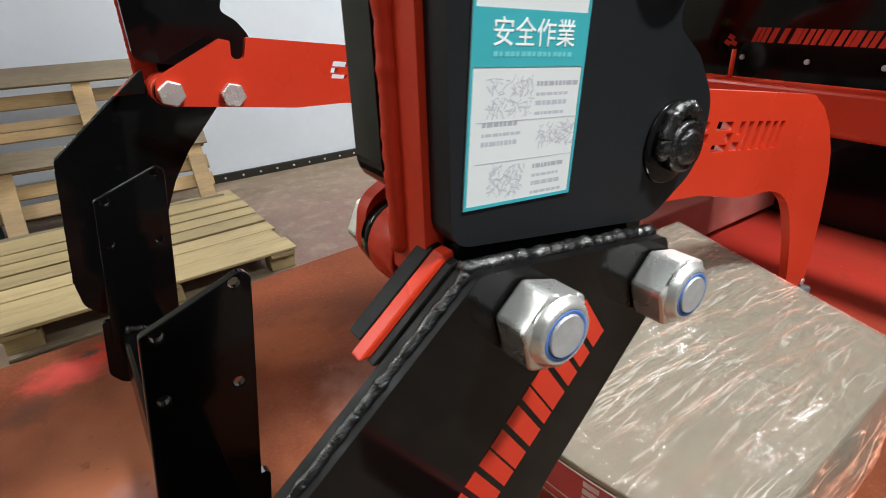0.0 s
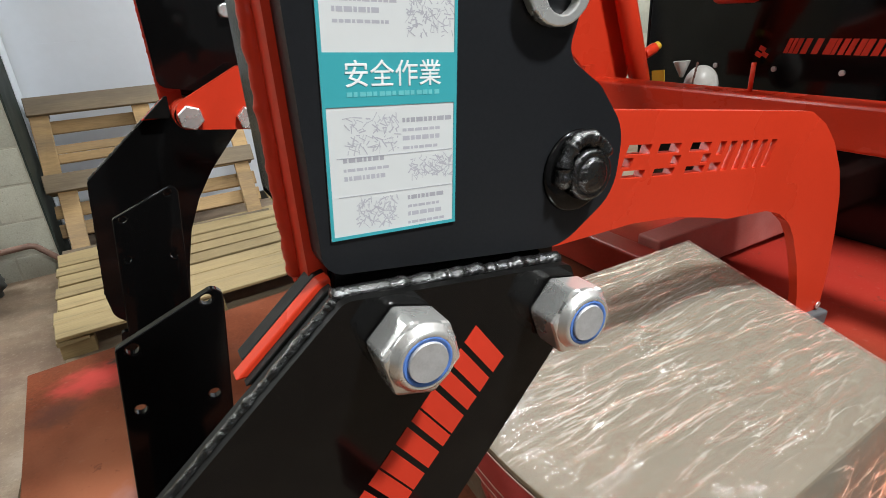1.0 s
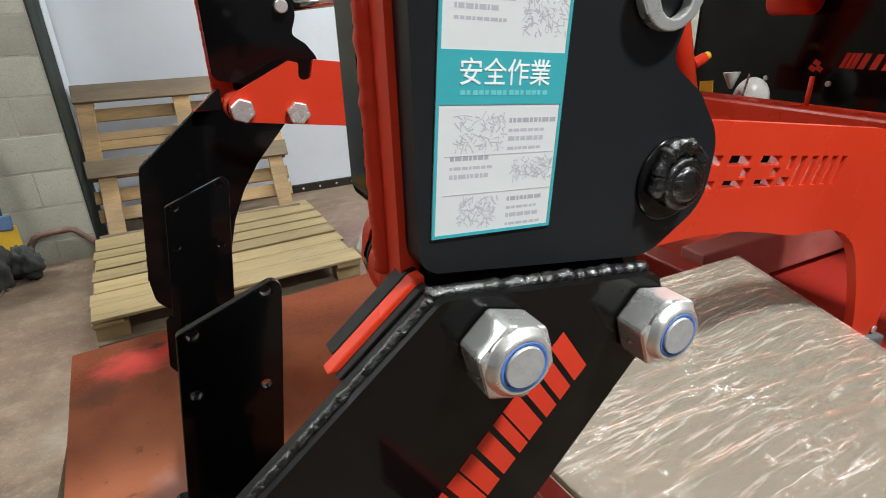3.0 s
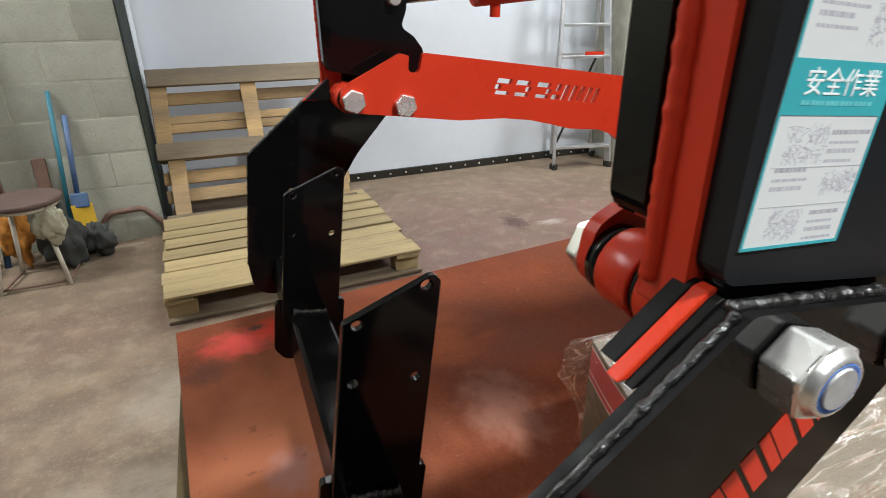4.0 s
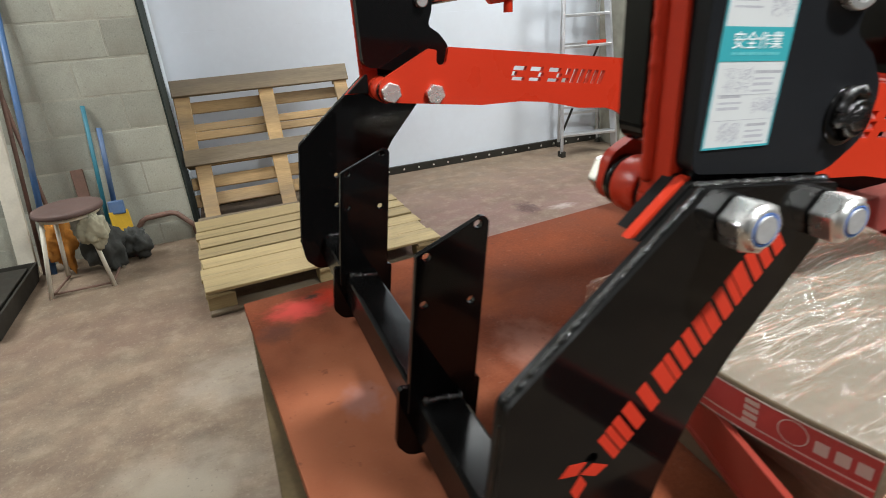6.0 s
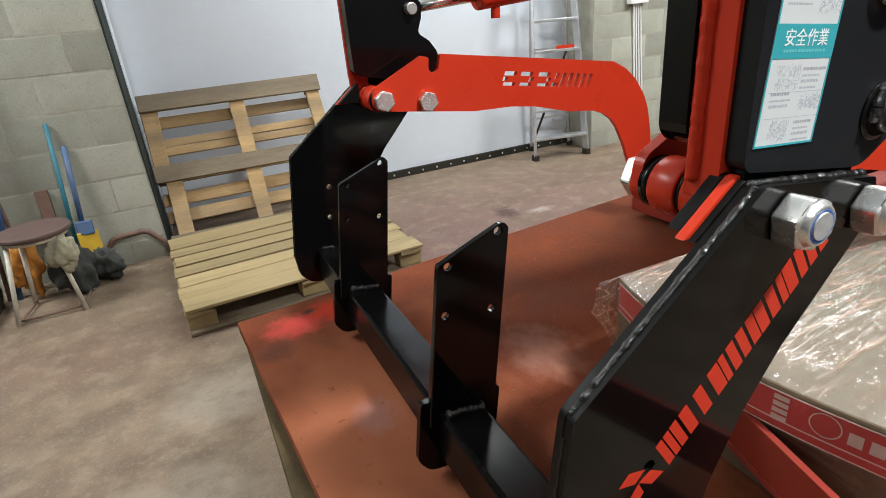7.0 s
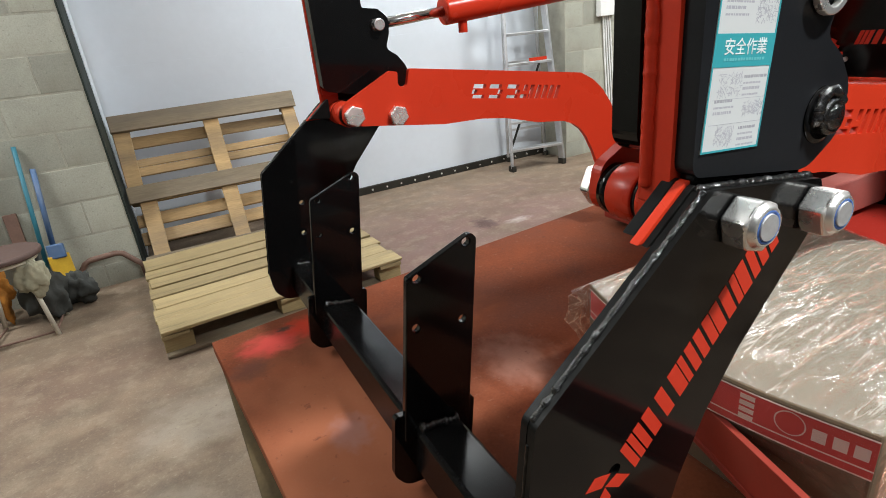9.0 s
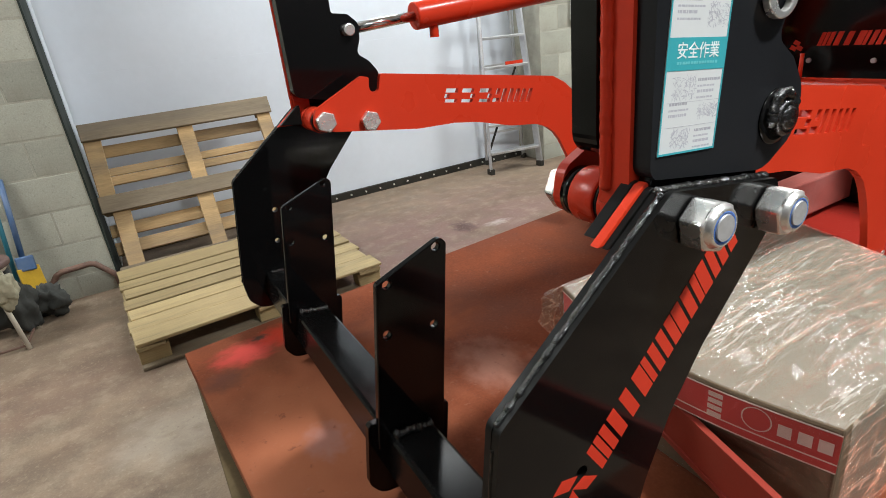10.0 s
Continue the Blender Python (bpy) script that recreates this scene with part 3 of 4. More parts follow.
def side(flip):
    V = (lambda v: 1.31 - v) if flip else (lambda v: v)
    T = (lambda v: 1.275 - v) if flip else (lambda v: v)
    holes = [circle(-0.093, -0.203, 0.006), circle(-0.092, -0.276, 0.006)] if flip else [circle(-0.091, -0.2, 0.006)]
    tower = part("tower", cut_edges(plate(TOWER, T(0.140), T(0.1452), holes)), (BLACK, ROUGH_BLACK), loader, "gloss black side tower plate", edge=0.0012)
    part("tower_backing", cut_edges(plate(TOWER, T(0.1492), T(0.1565), holes)), (BLACK, ROUGH_BLACK), tower, edge=0.0018)
    part("tower_fill", plate([Vector((p.x * 0.994 - 0.0005, p.y * 0.994 - 0.001)) for p in TOWER], T(0.1453), T(0.1491), holes if flip else ()), ROUGH_BLACK, tower)
    part("weld_bead", seam([(-0.1762, T(0.1472), -0.37), (-0.1762, T(0.1472), -0.150)], 0.0028, 0.006, seed=3, ripple=0.04), BLACK, tower, smooth=True)
    edge = [(-0.1755, T(0.1474), -0.1318), (-0.0327, T(0.1474), 0.0235)]
    part("weld_bead", seam(edge, 0.0033, 0.0056, seed=2, ripple=0.06, sides=14, wander=0.35), BLACK_SEAM, tower, "rippled weld bead under black paint", smooth=True)
    part("weld_bead", seam([(-0.034, T(0.1515), 0.0232), (0.106, T(0.1515), 0.0242)], 0.0052, 0.0040, seed=9, ripple=0.03, sides=16, wander=0.28), BLACK_SEAM, tower, smooth=True)
    short = [(-0.0355, 0.0268), (-0.030, 0.0288), (-0.026, -0.012), (-0.0770, -0.0182)]
    part("clamp_shim", plate([Vector(p) for p in ((-0.0350, 0.0238), (-0.031, 0.0262), (-0.026, -0.012), (-0.0735, -0.0182))], T(0.1567), T(0.1628)), ROUGH_BLACK, loader, edge=0.0008)
    part("clamp_plate", plate([Vector(p) for p in short], T(0.163), T(0.172)), RED, loader, "red clamp plate between black plates", edge=0.001)
    part("clamp_plate", plate([Vector(p) for p in ((-0.0355, 0.0268), (-0.030, 0.0288), (-0.026, -0.012), (-0.0725, -0.0135))], T(0.1722), T(0.184)), ROUGH_BLACK, loader, edge=0.001)
    mast = part("mast_plate", plate(MAST, V(0.159), V(0.1755), [circle(0.079, 0.185, 0.011)]), DUSTY_BLACK, loader, "satin black mast side plate", edge=0.003)
    part("mast_plate", plate(MAST_IN, V(0.2075), V(0.235), [circle(0.079, 0.185, 0.011)]), BLACK, loader, "gloss black mast side plate", edge=0.003)
    part("mast_foot", plate([Vector(p) for p in ((-0.028, 0.002), (0.112, 0.002), (0.112, 0.037), (-0.028, 0.037))], V(0.1625), V(0.1745)), BLACK, mast, edge=0.001)
    core = rounded([(-0.034, 0.004, 0.003), (0.0, 0.004, 0.003), (-0.0392, 0.31), (-0.0771, 0.31)])
    core_part = part("mast_core", plate(core, V(0.1758), V(0.207)), RED, loader, "red box section between the mast plates", edge=0.002)
    part("weld_bead", seam([(-0.0365, V(0.199), 0.016), (-0.0763, V(0.199), 0.30)], 0.0054, 0.010, seed=5, ripple=0.10, wander=0.2, sides=14), RED, core_part, "weld bead under red paint", smooth=True)
    D = 0 if flip else 0.019
    bm = plate(STAND, V(0.285 - D), V(0.297 - D), slots(0.284, 0.548, 0.035, 0.067))
    splay = 0.0 if flip else 0.030
    for p in bm.verts:
        p.co.y += splay * p.co.x
    stand = part("stand_arm", bm, RED, loader, "red arched stand arm with cut-out slots", edge=0.0012)
    toe = splay * 0.77
    part("foot_pad", box(0.732, 0.812, V(0.274 - D) + toe, V(0.308 - D) + toe, -0.226, -0.2015), GREY_PLASTIC, stand, "grey plastic foot pad", edge=0.004)
    part("foot_screw", rod((0.79, V(0.284 - D) + toe, -0.193), (0.79, V(0.282 - D) + toe, -0.193), 0.006, n=12), ZINC, stand, "small zinc screw")
    # pivots, bolts and nuts
    part("spacer", rod((0, V(0.223), 0), (0, V(0.273 - D), 0), 0.0265, n=36), RED, loader, "red round spacer", edge=0.002)
    part("spacer_ring", rod((0, V(0.273 - D), 0), (0, V(0.2845 - D), 0), 0.0245, n=36), BLACK, loader, "black ring beside the spacer")
    part("spacer_ring", rod((0, V(0.218), 0), (0, V(0.223), 0), 0.0245, n=36), BLACK, loader)
    part("spacer", rod((0, V(0.190), 0), (0, V(0.218), 0), 0.0265, n=36), RED, loader, edge=0.002)
    part("spacer", rod((0.1, V(0.247), 0), (0.1, V(0.2845 - D), 0), 0.024, n=36), RED, loader, edge=0.002)
    for u in (0.0, 0.1):
        bolt = part("bolt", rod((u, V(0.13), 0), (u, V(0.296 - D), 0), 0.0118), ZINC, loader, "zinc plated bolt")
        part("bolt_head", rod((u, V(0.2972 - D), 0), (u, V(0.3115 - D), 0), 0.0225, n=6, spin=0.3 + u), ZINC, bolt, "zinc plated hexagon bolt head", edge=0.0022)
        nut = part("lock_nut", rod((u, V(0.1395), 0), (u, V(0.1182), 0), 0.0218, n=6, spin=0.36 + 0.8 * u), ZINC, loader, "zinc plated lock nut", edge=0.0022)
        part("nut_collar", lathe([(0.0188, V(0.1200)), (0.0178, V(0.1178)), (0.0166, V(0.1165)), (0.0158, V(0.1150)), (0.0148, V(0.1140)), (0.0136, V(0.1136)), (0.0127, V(0.1144))], u, 0.001), ZINC, nut, smooth=True)
        part("nylon_ring", lathe([(0.0131, V(0.1143)), (0.0127, V(0.1136)), (0.0112, V(0.1142)), (0.0107, V(0.1152))], u, 0.001), BLUE_RING, nut, "blue nylon locking ring", smooth=True)
        part("bolt_end", rod((u, V(0.1150), 0.001), (u, V(0.1128), 0.001), 0.0108, 0.0102, n=28), BOLT_END, nut, "bare steel bolt end")
    bu, bw = 0.1180, 0.0755
    boss = part("pivot_boss", lathe([(0.0245, V(0.1588)), (0.0242, V(0.1578)), (0.0230, V(0.1570)), (0.0200, V(0.1566)), (0.002, V(0.1565))], bu, bw), BLACK, loader, "black painted pivot boss with welds", smooth=True)
    part("boss_cap", lathe([(0.0158, V(0.1568)), (0.0155, V(0.1520)), (0.0146, V(0.1500)), (0.0126, V(0.1492)), (0.0112, V(0.1500)), (0.0104, V(0.1498)), (0.0094, V(0.1478)), (0.0075, V(0.1468)), (0.0012, V(0.1466))], bu + 0.005, bw - 0.001), BLACK_SEAM, boss, smooth=True)
    ring = [(bu + 0.002 + 0.0158 * math.cos(x * 0.05), V(0.1550), bw + 0.003 + 0.0165 * math.sin(x * 0.05)) for x in range(8, 78)]
    part("weld_bead", seam(ring, 0.0054, 0.0085, 8, ripple=0.10, sides=16, wander=0.30), BLACK_SEAM, boss, "lumpy weld bead under black paint", smooth=True)
    # tilt cylinder
    pin = part("cylinder_pin", rod((0.079, V(0.150), 0.185), (0.079, V(0.252), 0.185), 0.0125, n=24), ZINC, loader, "bare steel pin", edge=0.002)
    part("pin_washer", plate(circle(0.084, 0.172, 0.021, 24), V(0.1515), V(0.158), [circle(0.086, 0.168, 0.011)]), ZINC, pin, edge=0.001)
    if flip:
        d = Vector((0.62, 0, 0.14)).normalized()
        a = Vector((0.079, 1.105, 0.185))
        cylinder = part("cylinder", rod(a + d * 0.18, a + d * 0.9, 0.031, n=32), RED, loader, "red hydraulic cylinder barrel", smooth=False, edge=0.004)
        part("piston_rod", rod(a, a + d * 0.2, 0.0115, n=20), CHROME, cylinder, "polished piston rod", smooth=True)
        part("port", rod(a + d * 0.235 + Vector((0, 0, -0.02)), a + d * 0.235 + Vector((0.004, 0, -0.055)), 0.011, n=16), RED, cylinder, edge=0.001)
        part("port", rod(a + d * 0.78 + Vector((0, 0, -0.02)), a + d * 0.78 + Vector((0.004, 0, -0.05)), 0.011, n=16), RED, cylinder, edge=0.001)
    return tower, mast


near_tower, near_mast = side(False)
far_tower, far_mast = side(True)

# cross tube and bracket plates
cross = part("cross_tube", box(-0.126, -0.06, 0.16, 1.15, -0.415, -0.35), TUBE_BLACK, loader, "gloss black square cross tube", edge=0.006)
for v in (0.441, 0.868):
    hole = [circle(-0.125, -0.139, 0.0055), circle(-0.0585, -0.100, 0.0055), circle(-0.125, -0.205, 0.0055), circle(-0.0585, -0.205, 0.0055)]
    bracket = part("bracket_plate", plate(BRACKET, v, v + 0.01, hole), BLACK, loader, "gloss black bracket plate with bolt holes", edge=0.0015)
    part("lug", plate(LUG, v + 0.0095, v + 0.0195), BLACK, bracket, edge=0.003)
    part("weld_bead", seam([(-0.122, v - 0.008, -0.348), (-0.064, v - 0.008, -0.350)], 0.0072, 0.0050, seed=int(v * 100), ripple=0.2, wander=0.5), BLACK_SEAM, bracket, smooth=True)

part("weld_bead", seam([(-0.115, 1.11, -0.349), (-0.085, 1.11, -0.349)], 0.006, 0.004, 4), BLACK_SEAM, cross, smooth=True)

# safety label on the near mast: a runs across it, b up it
E1 = Vector((math.cos(radians(3.3)), 0, math.sin(radians(3.3))))
E2 = Vector((-math.sin(radians(3.8)), 0, math.cos(radians(3.8))))
CORNER = Vector((-0.0306, 0, 0.0486))


def flat(quad, v, thick, bm=None):
    """A thin flat shape on an upright face, from (a, b) corners in label units."""
    bm = bm or bmesh.new()
    rows = [[bm.verts.new(CORNER + E1 * a + E2 * b + Vector((0, y, 0))) for a, b in quad] for y in (v, v - thick)]
    bm.faces.new(rows[0]), bm.faces.new(rows[1][::-1])
    for i in range(len(quad)):
        bm.faces.new((rows[0][i - 1], rows[0][i], rows[1][i], rows[1][i - 1]))
    return bm


def rect(a0, a1, b0, b1):
    return [(a0, b0), (a1, b0), (a1, b1), (a0, b1)]


LW, LH = 0.0672, 0.19
paper = part("safety_label", flat(rect(0, LW, 0, LH), 0.1589, 0.0006), PAPER, loader, "white and teal printed safety label")
for quad in (rect(0, 0.0016, 0, LH), rect(LW - 0.0016, LW, 0, LH), rect(0.0016, LW - 0.0016, 0, 0.0016), rect(0.0016, LW - 0.0016, LH - 0.0016, LH)):
    part("teal_border", flat(quad, 0.1583, 0.0002), TEAL, paper, "teal border")
part("teal_band", flat(rect(0.0016, LW - 0.0016, 0.0612, 0.0838), 0.1583, 0.0002), TEAL, paper, "teal heading band")
bm, titles = bmesh.new(), bmesh.new()
rng = random.Random(4)
for a0, b0, count, span in ((0.038, 0.0530, 4, 0.024), (0.008, 0.0365, 3, 0.024), (0.040, 0.0155, 4, 0.020), (0.007, 0.108, 4, 0.027), (0.040, 0.140, 5, 0.022), (0.008, 0.165, 4, 0.026)):
    for k in range(count):
        x = a0
        while x < a0 + span * rng.uniform(0.75, 1):
            wide = rng.uniform(0.0012, 0.004)
            flat(rect(x, x + wide, b0 - k * 0.0042, b0 - k * 0.0042 + (0.0021 if k in (0, 2) else 0.0014)), 0.1583, 0.00003, bm if k else titles)
            x += wide + 0.0006
tagged(part("bold_print", titles, DARK_INK, paper, "short dark grey print lines"), kind="stuff")
tagged(part("small_print", bm, GREY_INK, paper, "rows of small grey print"), kind="stuff")
for k, (a0, b0, wide, high) in enumerate(((0.009, 0.040, 0.028, 0.018), (0.040, 0.025, 0.026, 0.012), (0.012, 0.004, 0.024, 0.015), (0.040, 0.090, 0.026, 0.018), (0.010, 0.118, 0.026, 0.018))):
    bm = bmesh.new()
    for _ in range(110):
        x, y = a0 + wide * rng.uniform(0.05, 0.95), b0 + high * rng.uniform(0.05, 0.95)
        s, tall = rng.uniform(0.0004, 0.0024), rng.uniform(0.00010, 0.0003)
        turn = rng.uniform(0, 3.1)
        c, d = math.cos(turn), math.sin(turn)
        flat([(x + c * p - d * q, y + d * p + c * q) for p, q in ((-s, -tall), (s, -tall), (s, tall), (-s, tall))], 0.1583, 0.00002 + 0.0000005 * _, bm)
    tagged(part("pictogram", bm, GREY_INK, paper, "faint grey line drawing"), kind="stuff")
for b in (0.0385, 0.0205, 0.113, 0.137):
    part("rule", flat(rect(0.005, 0.065, b, b + 0.0003), 0.1583, 0.0001), GREY_INK, paper)
words = bpy.data.curves.new("heading", "FONT")
words.body, words.size, words.align_x, words.extrude = "\u5b89\u5168\u4f5c\u696d", 0.0121, "CENTER", 0.00005
words.bevel_depth, words.bevel_resolution = 0.00008, 0
carrier = bpy.data.objects.new("heading", words)
scene.collection.objects.link(carrier)
mesh = bpy.data.meshes.new_from_object(carrier.evaluated_get(bpy.context.evaluated_depsgraph_get()))
bpy.data.objects.remove(carrier)
mesh.materials.clear()
mesh.materials.append(WHITE_INK)
m = Matrix((E1, E2, Vector((0, -1, 0)))).transposed().to_4x4()
m.translation = CORNER + E1 * 0.0345 + E2 * 0.0705 + Vector((0, 0.15806, 0))
mesh.transform(m)
heading = new("heading", mesh)
heading.parent = paper
PALE_TEAL = material("pale_teal_print", (0.15, 0.55, 0.58), 0.4, bump=0)
sub = bmesh.new()
for k in range(15):
    flat(rect(0.0115 + 0.0031 * k, 0.0115 + 0.0031 * k + (0.0024, 0.0018, 0.0026)[k % 3], 0.0654, 0.0674), 0.1581, 0.0001, sub)
tagged(part("subheading", sub, PALE_TEAL, paper, "row of small pale print"), kind="stuff")

# red lettering along the near tower, as plain blocks
A0, A1 = Vector((-0.078, -0.1945)), Vector((0.0540, -0.0135))
along = (A1 - A0).normalized()
across = Vector((-along.y, along.x)) * 0.5
bm_len = (A1 - A0).length
# width of each block, and its bars: from, to along it, and from, to across it
STROKES = ((1.35, ((0, 0.30, 0, 1), (0.36, 0.62, 0, 1), (0.68, 1, 0, 1))), (0.55, ((0, 1, 0, 1),)), (1.0, ((0.22, 0.78, 0, 1),)), (1.05, ((0, 0.62, 0, 1), (0.68, 1, 0, 1))),
           (1.1, ((0, 0.42, 0, 1), (0.58, 1, 0, 1))), (1.1, ((0, 0.44, 0, 1), (0.50, 1, 0, 1))), (0.55, ((0, 1, 0, 1),)), (1.05, ((0, 0.36, 0, 1), (0.42, 1, 0, 1))), (1.1, ((0, 0.42, 0, 1), (0.56, 1, 0, 1))),
           (0.55, ((0, 1, 0, 1),)))
unit = bm_len / (sum(wd for wd, _ in STROKES) + 0.18 * 9)
x = 0.0
for wd, bars in STROKES:
    for a, b, lo, hi in bars:
        quad = [A0 + along * (x + wd * unit * e + 0.007 * (h - 0.5)) + across * 0.063 * (h - 0.5) for e, h in ((a, lo), (b, lo), (b, hi), (a, hi))]
        part("letter_block", plate(quad, 0.1399, 0.1396), ORANGE_RED, near_tower, "red lettering block")
    x += (wd + 0.18) * unit
for du, dw, turn in ((-0.108, -0.207, 0.1), (-0.086, -0.2125, -0.2), (-0.099, -0.228, 1.3)):
    c, d = math.cos(turn), math.sin(turn)
    quad = [Vector((du + c * p - d * q, dw + d * p + c * q)) for p, q in ((-0.013, -0.004), (0.004, -0.007), (0.013, 0.004), (-0.004, 0.007))]
    part("emblem_block", plate(quad, 0.1399, 0.1396), ORANGE_RED, near_tower, "red emblem block")


def world_part(name, bm, mat, label="", edge=0.0, parent=None, smooth=False):
    """A part of the loader whose mesh is given in the room's axes."""
    bmesh.ops.transform(bm, matrix=BACK, verts=bm.verts)
    return part(name, bm, mat, parent or loader, label, smooth, edge)


# bucket, cross beam and the arms beyond the towers
bucket = world_part("bucket", box(1.385, 1.395, -0.75, 1.20, 0.684, 1.36), BLACK, "black steel bucket back wall", 0.003)
world_part("bucket_floor", box(1.395, 2.0, -0.75, 1.20, 0.682, 0.70), BLACK, "black bucket floor", 0.002, bucket)
# unseen overhang added to keep the key lamp off the bucket wall
world_part("bucket_shade_lip", box(1.16, 1.395, -0.75, 1.21, 1.361, 1.372), BLACK, "unseen lip added above the bucket to shade it", 0.003, bucket)
for y in (-0.76, 1.20):
    bm = bmesh.new()
    quad = [(1.385, 0.684), (2.02, 0.684), (1.9, 0.95), (1.385, 1.36)]
    a = [bm.verts.new((x, y, z)) for x, z in quad]
    b = [bm.verts.new((x, y + 0.01, z)) for x, z in quad]
    bm.faces.new(a), bm.faces.new(b[::-1])
    for i in range(4):
        bm.faces.new((a[i - 1], a[i], b[i], b[i - 1]))
    world_part("bucket_side", bm, BLACK, "black bucket side wall", 0.002, bucket)
x = 0.772
for wd, bars in STROKES:
    wide = 0.0262 * wd
    for e0, e1, lo, hi in bars:
        quad = [(x - wide * e - 0.012 * h, 1.117 + 0.036 * h) for e, h in ((e0, lo), (e1, lo), (e1, hi), (e0, hi))]
        bm = bmesh.new()
        a = [bm.verts.new((1.3848, y, z)) for y, z in quad]
        b = [bm.verts.new((1.3838, y, z)) for y, z in quad]
        bm.faces.new(a), bm.faces.new(b[::-1])
        for i in range(4):
            bm.faces.new((a[i - 1], a[i], b[i], b[i - 1]))
        world_part("letter_block", bm, ORANGE_RED, "red lettering block", 0, bucket)
    x -= wide + 0.006
for dy, dz in ((0.835, 1.112), (0.818, 1.112), (0.8265, 1.126)):
    world_part("emblem_block", bar((1.3838, dy - 0.008, dz - 0.004), (1.3838, dy + 0.008, dz + 0.004), 0.001, 0.012), ORANGE_RED, "red emblem block", 0, bucket)
for y, z in ((0.787, 1.078), (0.624, 1.077), (0.46, 1.076), (0.955, 1.079)):
    world_part("bucket_bolt", rod((1.386, y, z), (1.380, y, z), 0.007, n=12), BOLT_END, "", 0.001, bucket)
world_part("bucket_hook", rod((1.345, 0.835, 1.275), (1.345, 0.95, 1.275), 0.036, n=24), RED, "red hook bracket on the bucket", 0.01, bucket)
beam = world_part("arm_cross_beam", box(0.965, 1.035, 0.02, 1.16, 1.002, 1.082), RED, "red square beam across the loader arms", 0.006)
world_part("beam_rod", rod((1.0, 0.604, 1.08), (1.0, 0.604, 1.138), 0.0045, n=12), RED, "thin red upright rod", 0, beam)
for y in (0.175, 1.03):
    bm = bmesh.new()
    # the near plate is unseen; its outline is shaped to shade beam and board
    quad = [(-0.02, 1.70), (0.38, 1.50), (0.72, 1.56), (0.84, 1.22), (0.965, 1.084), (1.035, 1.084), (0.99, 1.30), (0.965, 1.60), (0.96, 1.85), (0.92, 2.12), (0.72, 1.94), (0.62, 1.82), (0.05, 1.90)] if y < 0.5 else [
        (-0.02, 1.72), (0.70, 1.62), (0.84, 1.22), (0.975, 1.086), (1.10, 1.05), (1.13, 1.10), (1.03, 1.35), (0.95, 1.8), (0.05, 1.9)]
    a = [bm.verts.new((x, y, z)) for x, z in quad]
    b = [bm.verts.new((x, y + 0.012, z)) for x, z in quad]
    bm.faces.new(a), bm.faces.new(b[::-1])
    for i in range(len(quad)):
        bm.faces.new((a[i - 1], a[i], b[i], b[i - 1]))
    arm = world_part("arm_plate", bm, RED, "red loader arm side plate", 0.002)
    if y > 0.5:
        world_part("arm_tube", rod((0.985, y - 0.045, 1.42), (1.115, y - 0.045, 1.06), 0.026, n=24), RED, "red round arm tube", 0.002, arm)
        world_part("tube_elbow", rod((1.115, y - 0.05, 1.13), (1.155, y - 0.05, 1.145), 0.014, n=14), RED, "", 0.002, arm)
        world_part("elbow_cap", rod((1.155, y - 0.05, 1.145), (1.168, y - 0.05, 1.150), 0.011, n=14), YELLOW, "yellow plug", 0.001, arm)
        world_part("gusset", box(0.93, 0.966, y - 0.03, y - 0.018, 1.03, 1.12), RED, "", 0.001, arm)
world_part("warning_tag", bar((1.16, 0.985, 1.07), (1.16, 0.945, 1.075), 0.002, 0.03), YELLOW, "small yellow warning tag", 0, beam)
bm = bmesh.new()
bmesh.ops.create_uvsphere(bm, u_segments=32, v_segments=20, radius=1, matrix=Matrix.Translation((1.2, 0.862, 1.05)) @ Matrix.Diagonal((0.045, 0.040, 0.052, 1)))
world_part("hose_cover", bm, HOSE_PLASTIC, "white plastic hose cover", 0, beam, True)
world_part("hose_cover", rod((1.21, 0.93, 1.066), (1.21, 0.934, 1.108), 0.004, 0.022, n=28), HOSE_PLASTIC, "white plastic cone cover", 0.002, beam)
for k in range(9):
    bm = bmesh.new()
    link_at = Matrix.Translation((1.152, 0.853 - 0.0012 * k, 1.050 + 0.0075 * k)) @ Matrix.Rotation(radians(90 * (k % 2)), 4, "Z")
    bmesh.ops.create_uvsphere(bm, u_segments=10, v_segments=8, radius=1, matrix=link_at @ Matrix.Diagonal((0.0016, 0.0034, 0.0052, 1)))
    world_part("chain_link", bm, RUST, "small steel chain link" if k == 0 else "", 0, beam, True)
# lower red parts between the towers and the bucket
world_part("lower_rail", bar((0.1695, 0.335, 0.7775), (0.0283, -0.16, 0.7775), 0.009, 0.065), SHADED_RED, "red flat side rail beside the carton", 0.001)
world_part("lower_rail", bar((0.1775, 0.335, 0.749), (0.0363, -0.16, 0.749), 0.03, 0.008), SHADED_RED, "", 0.001)
world_part("lower_beam", box(0.74, 0.80, 0.30, 1.05, 0.70, 0.78), SHADED_RED, "red square tube lying across", 0.005)
world_part("lower_beam", box(0.80, 1.385, 0.62, 0.68, 0.70, 0.80), LIT_PINK, "red square tube running to the bucket, its lit pink tone painted in", 0.005)

# ---- film-wrapped carton ----
carton = thing("wrapped_carton", "cardboard carton with a red printed band, wrapped in clear stretch film", "carton")
FOOT = [Vector(p) for p in ((0.172, 0.076), (0.182, 0.500), (0.712, 0.492), (0.577, 0.095))]
TOP_Z = 0.868


